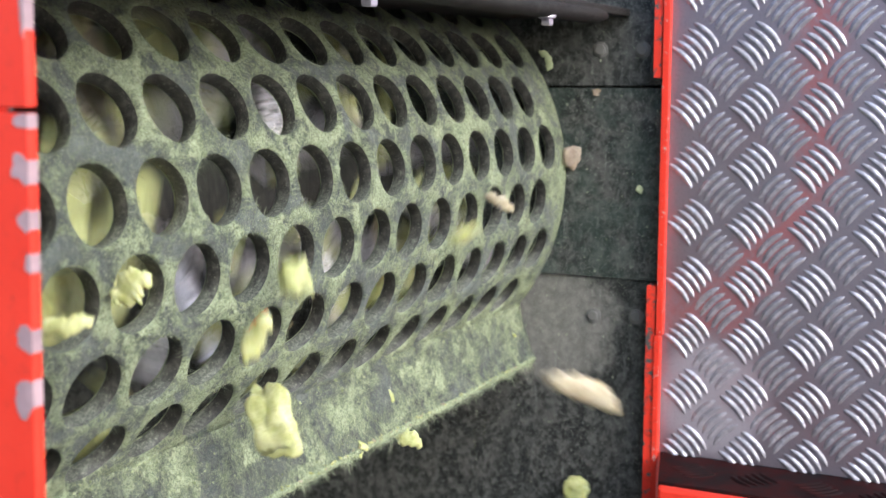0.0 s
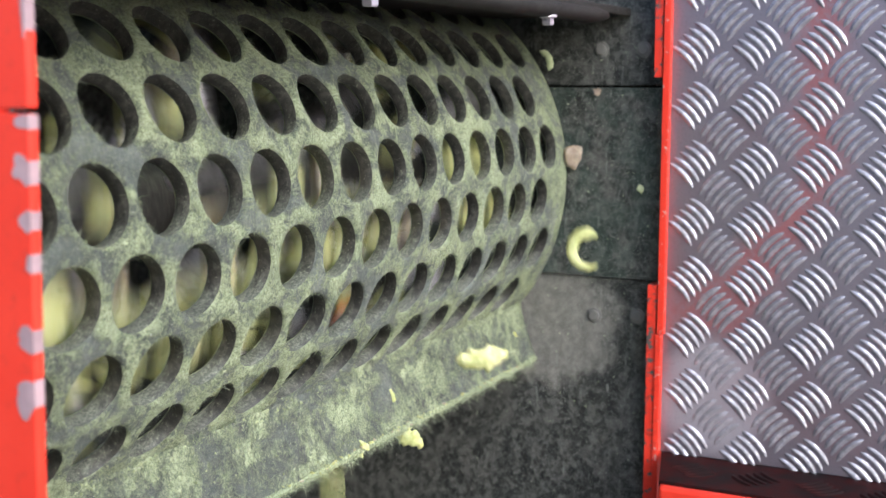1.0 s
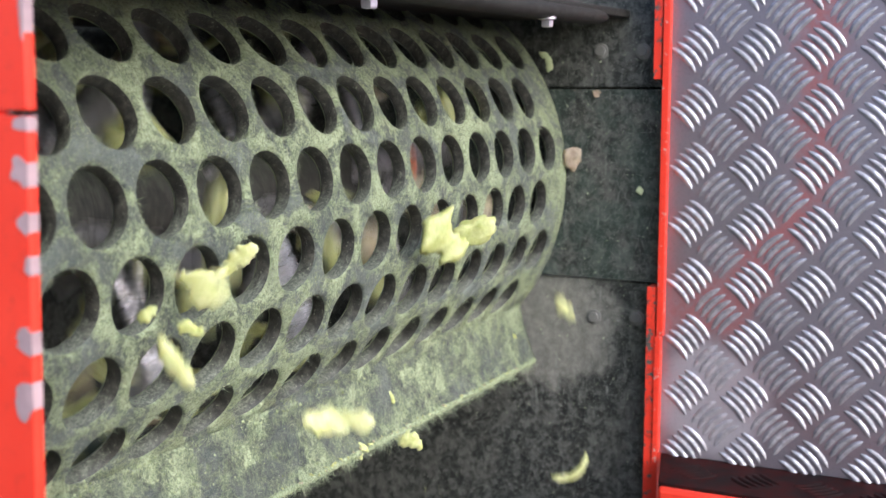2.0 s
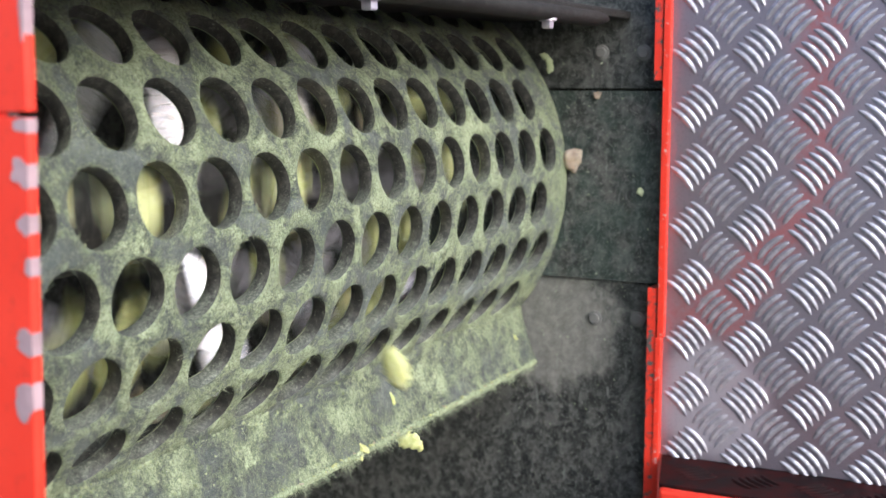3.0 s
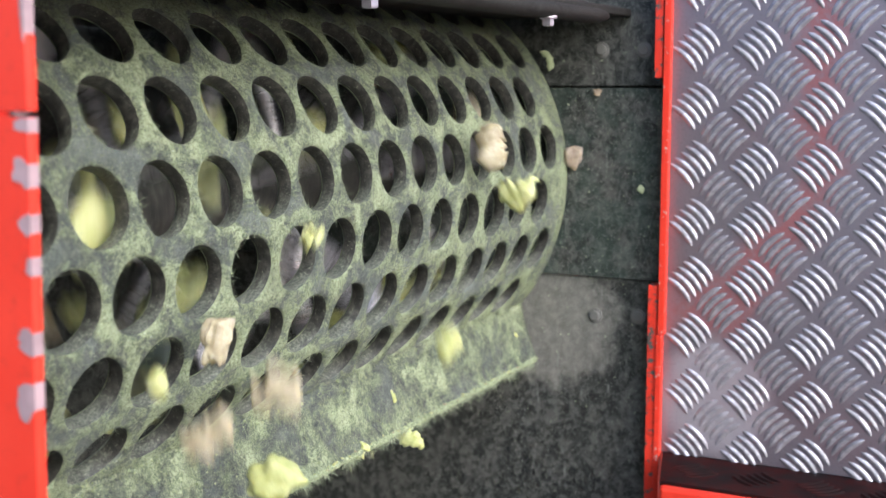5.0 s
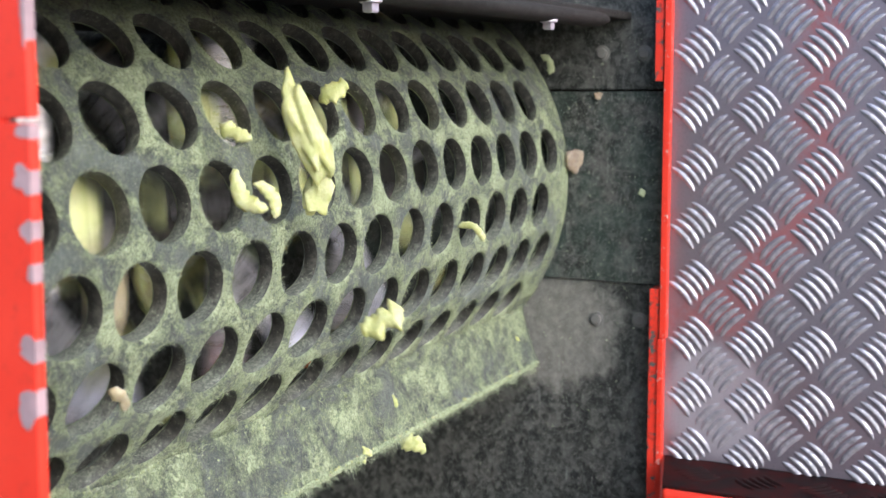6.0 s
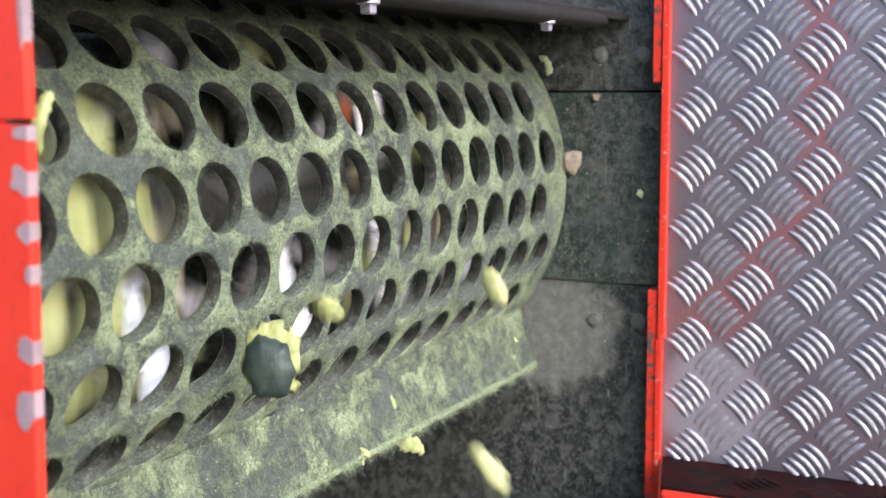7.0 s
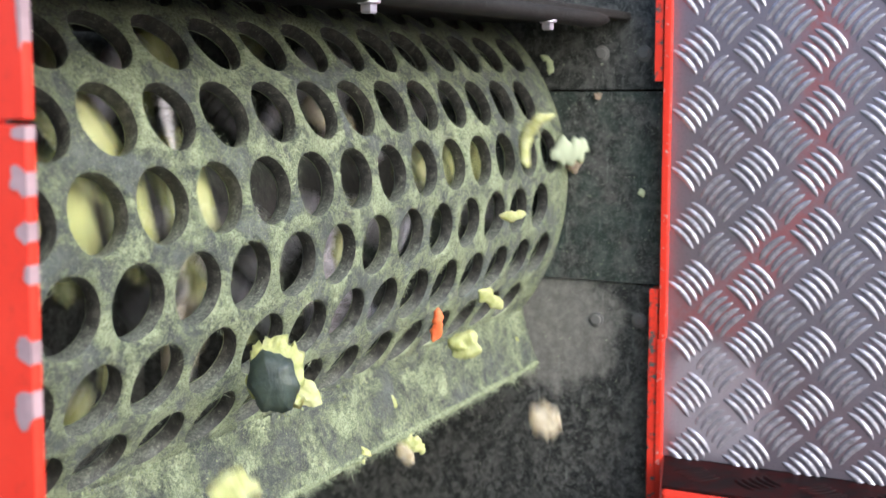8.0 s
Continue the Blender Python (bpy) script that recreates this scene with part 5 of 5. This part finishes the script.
fly("shred", M_GREEN, 0.0111, 0.0069, -26, -12, [(1.9, 0.398, 0.325, -0.101), (2, 0.407, 0.325, -0.105), (2.1, 0.416, 0.325, -0.124), (2.2, 0.425, 0.325, -0.156), (2.3, 0.427, 0.325, -0.208)])
fly("shred", M_FLESH, 0.0117, 0.0082, -66, -4, [(2.1, 0.400, 0.325, -0.097), (2.2, 0.397, 0.325, -0.093), (2.3, 0.393, 0.325, -0.103), (2.4, 0.388, 0.325, -0.125), (2.5, 0.383, 0.325, -0.160), (2.6, 0.384, 0.325, -0.216)])
fly("chunk", M_FLESH, 0.0226, 0.0140, 49, 2, [(2.3, 0.485, 0.325, -0.067), (2.4, 0.481, 0.325, -0.070), (2.5, 0.477, 0.325, -0.088), (2.6, 0.471, 0.325, -0.121), (2.7, 0.464, 0.325, -0.221)])
fly("chunk", M_GREEN, 0.0260, 0.0166, 22, -8, [(2.1, 0.450, 0.325, -0.062), (2.2, 0.452, 0.325, -0.056), (2.3, 0.454, 0.325, -0.065), (2.4, 0.454, 0.325, -0.089), (2.5, 0.454, 0.325, -0.127), (2.6, 0.454, 0.325, -0.181), (2.7, 0.456, 0.325, -0.258)])
fly("shred", M_FLESH, 0.0238, 0.0138, -28, 7, [(2, 0.417, 0.325, -0.088), (2.1, 0.432, 0.325, -0.083), (2.2, 0.447, 0.325, -0.092), (2.3, 0.462, 0.325, -0.116), (2.4, 0.478, 0.325, -0.157), (2.5, 0.494, 0.325, -0.217), (2.6, 0.497, 0.325, -0.299)])
fly("chunk", M_TAN, 0.0231, 0.0114, 77, 23, [(4.8, 0.420, 0.325, -0.111), (4.9, 0.423, 0.325, -0.106), (5, 0.425, 0.325, -0.113), (5.1, 0.426, 0.325, -0.135), (5.2, 0.425, 0.325, -0.207)])
fly("chunk", M_FLESH, 0.0169, 0.0124, -15, 24, [(5.3, 0.613, 0.325, -0.038), (5.4, 0.608, 0.325, -0.041), (5.5, 0.603, 0.325, -0.062), (5.6, 0.598, 0.325, -0.100), (5.7, 0.593, 0.325, -0.156), (5.8, 0.585, 0.325, -0.261)])
fly("curl", M_TAN, 0.0307, 0.0202, -71, 49, [(5, 0.720, 0.325, -0.044), (5.1, 0.735, 0.325, -0.038), (5.2, 0.751, 0.325, -0.053), (5.3, 0.767, 0.325, -0.090), (5.4, 0.786, 0.325, -0.151), (5.5, 0.809, 0.325, -0.342)])
fly("strip", M_GREEN, 0.0303, 0.0212, 86, 21, [(5.3, 0.763, 0.325, -0.069), (5.4, 0.772, 0.325, -0.062), (5.5, 0.782, 0.325, -0.078), (5.6, 0.792, 0.325, -0.115), (5.7, 0.810, 0.325, -0.343)])
fly("shred", M_FLESH, 0.0112, 0.0087, 11, 43, [(5, 0.503, 0.325, -0.076), (5.1, 0.503, 0.325, -0.068), (5.2, 0.503, 0.325, -0.075), (5.3, 0.502, 0.325, -0.098), (5.4, 0.501, 0.325, -0.136), (5.5, 0.498, 0.325, -0.233)])
fly("chunk", M_TAN, 0.0145, 0.0095, 44, -4, [(5.2, 0.470, 0.325, -0.070), (5.3, 0.487, 0.325, -0.067), (5.4, 0.504, 0.325, -0.080), (5.5, 0.522, 0.325, -0.110), (5.6, 0.540, 0.325, -0.248)])
fly("strip", M_FLESH, 0.0128, 0.0091, -88, -22, [(4.7, 0.367, 0.325, -0.101), (4.8, 0.373, 0.325, -0.096), (4.9, 0.379, 0.325, -0.104), (5, 0.384, 0.325, -0.124), (5.1, 0.390, 0.325, -0.158), (5.2, 0.391, 0.325, -0.212)])
fly("curl", M_TAN, 0.0188, 0.0148, -66, -51, [(5.2, 0.674, 0.325, -0.032), (5.3, 0.684, 0.325, -0.029), (5.4, 0.694, 0.325, -0.044), (5.5, 0.705, 0.325, -0.080), (5.6, 0.717, 0.325, -0.137), (5.7, 0.729, 0.325, -0.219), (5.8, 0.738, 0.325, -0.333)])
fly("strip", M_GREEN, 0.0224, 0.0152, 73, -22, [(4.7, 0.565, 0.325, -0.102), (4.8, 0.592, 0.325, -0.102), (4.9, 0.621, 0.325, -0.121), (5, 0.652, 0.325, -0.161), (5.1, 0.686, 0.325, -0.225), (5.2, 0.695, 0.325, -0.316)])
fly("curl", M_FLESH, 0.0256, 0.0111, -24, 9, [(5.3, 0.506, 0.325, -0.058), (5.4, 0.505, 0.325, -0.052), (5.5, 0.503, 0.325, -0.061), (5.6, 0.501, 0.325, -0.084), (5.7, 0.498, 0.325, -0.124), (5.8, 0.494, 0.325, -0.178), (5.9, 0.496, 0.325, -0.259)])
fly("curl", M_FLESH, 0.0164, 0.0092, -71, 6, [(5.3, 0.361, 0.325, -0.081), (5.4, 0.362, 0.325, -0.082), (5.5, 0.363, 0.325, -0.095), (5.6, 0.363, 0.325, -0.121), (5.7, 0.363, 0.325, -0.159), (5.8, 0.362, 0.325, -0.215)])
fly("shred", M_FLESH, 0.0300, 0.0196, 29, 40, [(4.8, 0.686, 0.325, -0.052), (4.9, 0.721, 0.325, -0.053), (5, 0.760, 0.325, -0.075), (5.1, 0.803, 0.325, -0.122), (5.2, 0.859, 0.325, -0.360)])
fly("shred", M_FLESH, 0.0181, 0.0073, -56, -5, [(5.3, 0.443, 0.325, -0.109), (5.4, 0.452, 0.325, -0.112), (5.5, 0.461, 0.325, -0.130), (5.6, 0.470, 0.325, -0.164), (5.7, 0.479, 0.325, -0.214), (5.8, 0.480, 0.325, -0.285)])
fly("chunk", M_ORANGE, 0.0145, 0.0097, -30, 40, [(3.6, 0.558, 0.360, -0.181), (3.8, 0.576, 0.360, -0.216), (3.9, 0.568, 0.360, -0.226), (4, 0.574, 0.360, -0.266)])
fly("rind", M_RIND, 0.0321, 0.0258, -80, 0.5, [(6.7, 0.459, 0.322, -0.124), (6.8, 0.459, 0.322, -0.125), (6.9, 0.459, 0.322, -0.128), (7, 0.458, 0.322, -0.129), (7.2, 0.456, 0.322, -0.131), (7.5, 0.458, 0.322, -0.132), (7.7, 0.459, 0.322, -0.132), (7.8, 0.460, 0.322, -0.132), (7.9, 0.462, 0.322, -0.135), (8, 0.461, 0.322, -0.137)])
fly("chunk", M_FLESH, 0.0168, 0.0112, -40, 2, [(7.6, 0.490, 0.330, -0.136), (7.7, 0.493, 0.330, -0.141), (7.8, 0.495, 0.330, -0.145), (7.9, 0.497, 0.330, -0.149), (8, 0.500, 0.330, -0.152)])

# pieces that stay in the drum: at each of these times one lies behind each of these holes (row, place along the row)
BEHIND = {
    0: ((4, -11), (3, -11), (3, -12), (1, -10), (1, -11), (1, -9), (4, -12), (5, -5), (5, -4)),
    0.5: ((2, -11), (3, -12), (7, -8), (6, -7), (3, -5), (3, -3), (3, 0)),
    1: ((4, -12), (5, -12), (5, -11), (5, -10), (4, -9), (5, -9), (4, -8), (4, -7), (4, -6), (3, -7), (3, -8), (3, -3), (3, -2), (4, -5), (4, -4), (4, -2), (4, -1)),
    1.5: ((2, -11), (2, -9), (2, -8), (2, -7), (2, -6), (2, -5), (3, -12), (3, -10), (3, -6), (3, -7), (3, -3), (1, -9), (1, -8), (4, -12)),
    3: ((3, -11), (5, -12), (5, -11), (3, -8), (2, -7), (3, -3), (4, -4), (4, -5), (5, -6)),
    3.5: ((2, -11), (2, -10), (4, -10), (4, -11), (3, -11), (4, -4), (4, -3), (5, -5), (6, -11), (4, -9)),
    4: ((3, -12), (3, -11), (2, -9), (3, -10), (4, -12), (5, -12), (3, -3), (5, -8), (2, -5), (3, -4), (5, -10)),
    4.5: ((3, -12), (3, -11), (3, -8), (3, -9), (3, -7), (4, -8), (5, -8), (2, -8), (2, -9), (1, -8), (1, -7), (5, -10)),
    6: ((3, -12), (3, -8), (1, -9), (2, -9), (4, -11), (2, -6), (3, -6), (2, -4)),
    6.5: ((4, -9), (3, -10), (3, -9), (2, -6), (2, -5), (3, -5), (3, -3), (5, -12), (3, -8), (5, -6)),
    7: ((2, -11), (3, -12), (4, -11), (4, -12), (4, -10), (5, -12), (5, -11), (3, -11), (5, -6), (4, -3), (4, -4)),
    7.5: ((3, -9), (3, -6), (3, -5), (3, -4), (3, -11), (5, -6), (4, -5), (2, -8)),
    8: ((2, -11), (3, -12), (3, -11), (3, -10), (2, -6), (3, -4), (3, -3), (3, -2), (4, -6), (5, -10)),
}
rnd = random.Random(77)
for i in range(18):
    mat = (M_FLESH, M_GREEN, M_GREEN, M_FLESH, M_TAN)[i % 5]
    l = rnd.uniform(0.030, 0.042)
    ob = part("vegetable_piece", piece_mesh("chunk", l, l * rnd.uniform(0.75, 0.95), 300 + i), mat, None, "", True)
    ob.scale = (1, 1, 0.5)
    tagged(ob, SHADES[mat.name] + " lump of squash flesh whirled inside the drum", "vegetable piece", "vegetable pieces")
    anchors = []
    lap = 0
    for t, holes in BEHIND.items():
        if i < len(holes):
            k, n = holes[i]
            x, deg = (0.8680 if k % 2 else 0.8476) + n * PITCH, 9.106 - (k - 3) * TURN
        else:
            x, deg = rnd.uniform(0.35, 0.85), rnd.uniform(120, 230)
        while anchors and deg - 360 * lap > anchors[-1][2] - 200 * (t - anchors[-1][0]):
            lap += 1
        anchors.append((t, x, deg - 360 * lap))
    rows = []
    for j in range(81):
        t = j / 10
        for (ta, xa, da), (tb, xb, db) in zip(anchors, anchors[1:]):
            if ta - 1e-6 <= t <= tb + 1e-6:
                s = (t - ta) / (tb - ta)
                x, deg = xa + (xb - xa) * s, da + (db - da) * s
                break
        a = radians(deg)
        r = 0.1385
        m = Matrix.Translation((x, AX_Y - r * cos(a), AX_Z + r * sin(a))) @ pose(0, 0, 0, -deg, 0, 0) @ pose(0, 0, 0, 90, 0, 0) @ pose(0, 0, 0, 0, 0, 30 * i)
        rows.append((t, m))
    PATHS.append((ob, rows))

# ---- fine crumbs that lie on the lip, shake off and fall into the chute ----
def crumb_mesh(seed):
    rnd = random.Random(seed)
    bm = bmesh.new()
    bmesh.ops.create_icosphere(bm, subdivisions=1, radius=0.001)
    for v in bm.verts:
        v.co *= rnd.uniform(0.6, 1.5)
        v.co.x *= 1.7
    me = bpy.data.meshes.new("pulp_crumb")
    bm.to_mesh(me)
    bm.free()
    me.materials.append((M_FLESH, M_GREEN, M_TAN)[seed % 3])
    return me


CRUMBS = [crumb_mesh(i) for i in range(9)]
rnd = random.Random(91)
for i in range(130):
    ob = new("pulp_crumb", CRUMBS[i % 9])
    tagged(ob, ("pale yellow", "lime green", "tan")[i % 3] + " crumb of pulp shaken off the drum's lip", "pulp crumb", "falling crumbs")
    x, drift = rnd.uniform(0.45, 0.86), rnd.uniform(-0.10, 0.22)
    start = Vector((x, AX_Y - 0.137, AX_Z - rnd.uniform(0.1450, 0.1485)))
    off = rnd.uniform(-0.4, 7.9)
    size = rnd.uniform(0.3, 0.8)
    ob.scale = (size, size, size)
    rows = []
    for k in range(81):
        t = max(0.0, k / 10 - off)
        fall = 0.35 * t + 4.0 * t * t
        p = start + Vector((drift * min(t, 0.28), -0.10 * min(t, 0.28), -fall))
        p.z = max(p.z, Z - 0.619)
        rows.append((k / 10, Matrix.Translation(p) @ pose(0, 0, 0, 200 * min(t, 0.3), 0, 37 * i) @ Matrix.Scale(size, 4)))
    PATHS.append((ob, rows))

# ---- bits that stay where they stuck ----
def stuck(kind, mat, l, w, place, angle, label, seed, tip=(0, 0)):
    ob = part("vegetable_scrap", piece_mesh(kind, l, w, seed), mat, None, "", True)
    tagged(ob, label, "vegetable scrap", "stuck scraps")
    ob.matrix_basis = Matrix.Translation((place[0], place[1], place[2] + Z)) @ EYE @ pose(0, 0, 0, tip[0], tip[1], angle)


stuck("curl", M_GREEN_DRY, 0.019, 0.0060, (0.897, 0.3604, 0.0151), 115, "lime shred stuck beside the drum's rim", 401)
stuck("chunk", M_TAN_DULL, 0.017, 0.013, (0.898, 0.3385, -0.0604), 60, "tan scrap wedged between drum and wall", 402)
stuck("shred", M_GREEN_DRY, 0.006, 0.005, (0.9000, 0.2837, -0.0839), 20, "small lime crumb on the black wall", 403)
stuck("shred", M_TAN_DULL, 0.007, 0.005, (0.8995, 0.3193, -0.0101), 30, "small tan crumb on the black wall", 404)
stuck("strip", M_GREEN, 0.010, 0.0035, (0.6720, 0.3760, -0.2035), -60, "lime shred lying on the drum's lip", 405)
stuck("strip", M_GREEN, 0.014, 0.0040, (0.8720, 0.3790, -0.1990), -40, "lime shred lying on the drum's lip", 406)
stuck("shred", M_GREEN, 0.027, 0.013, (0.6790, 0.3690, -0.2310), -35, "lime shred hanging from the lip's edge", 407)
stuck("shred", M_GREEN, 0.010, 0.008, (0.6204, 0.3690, -0.2241), 40, "grey-green shred hanging from the lip's edge", 408)


def motions():
    rows = [(k / 10, Matrix.Translation((0.58, AX_Y, AX_Z)) @ pose(0, 0, 0, 47 * k, 0, 0)) for k in range(81)]
    walk(rotor, rows)
    for ob, path in PATHS:
        walk(ob, path)


motions()
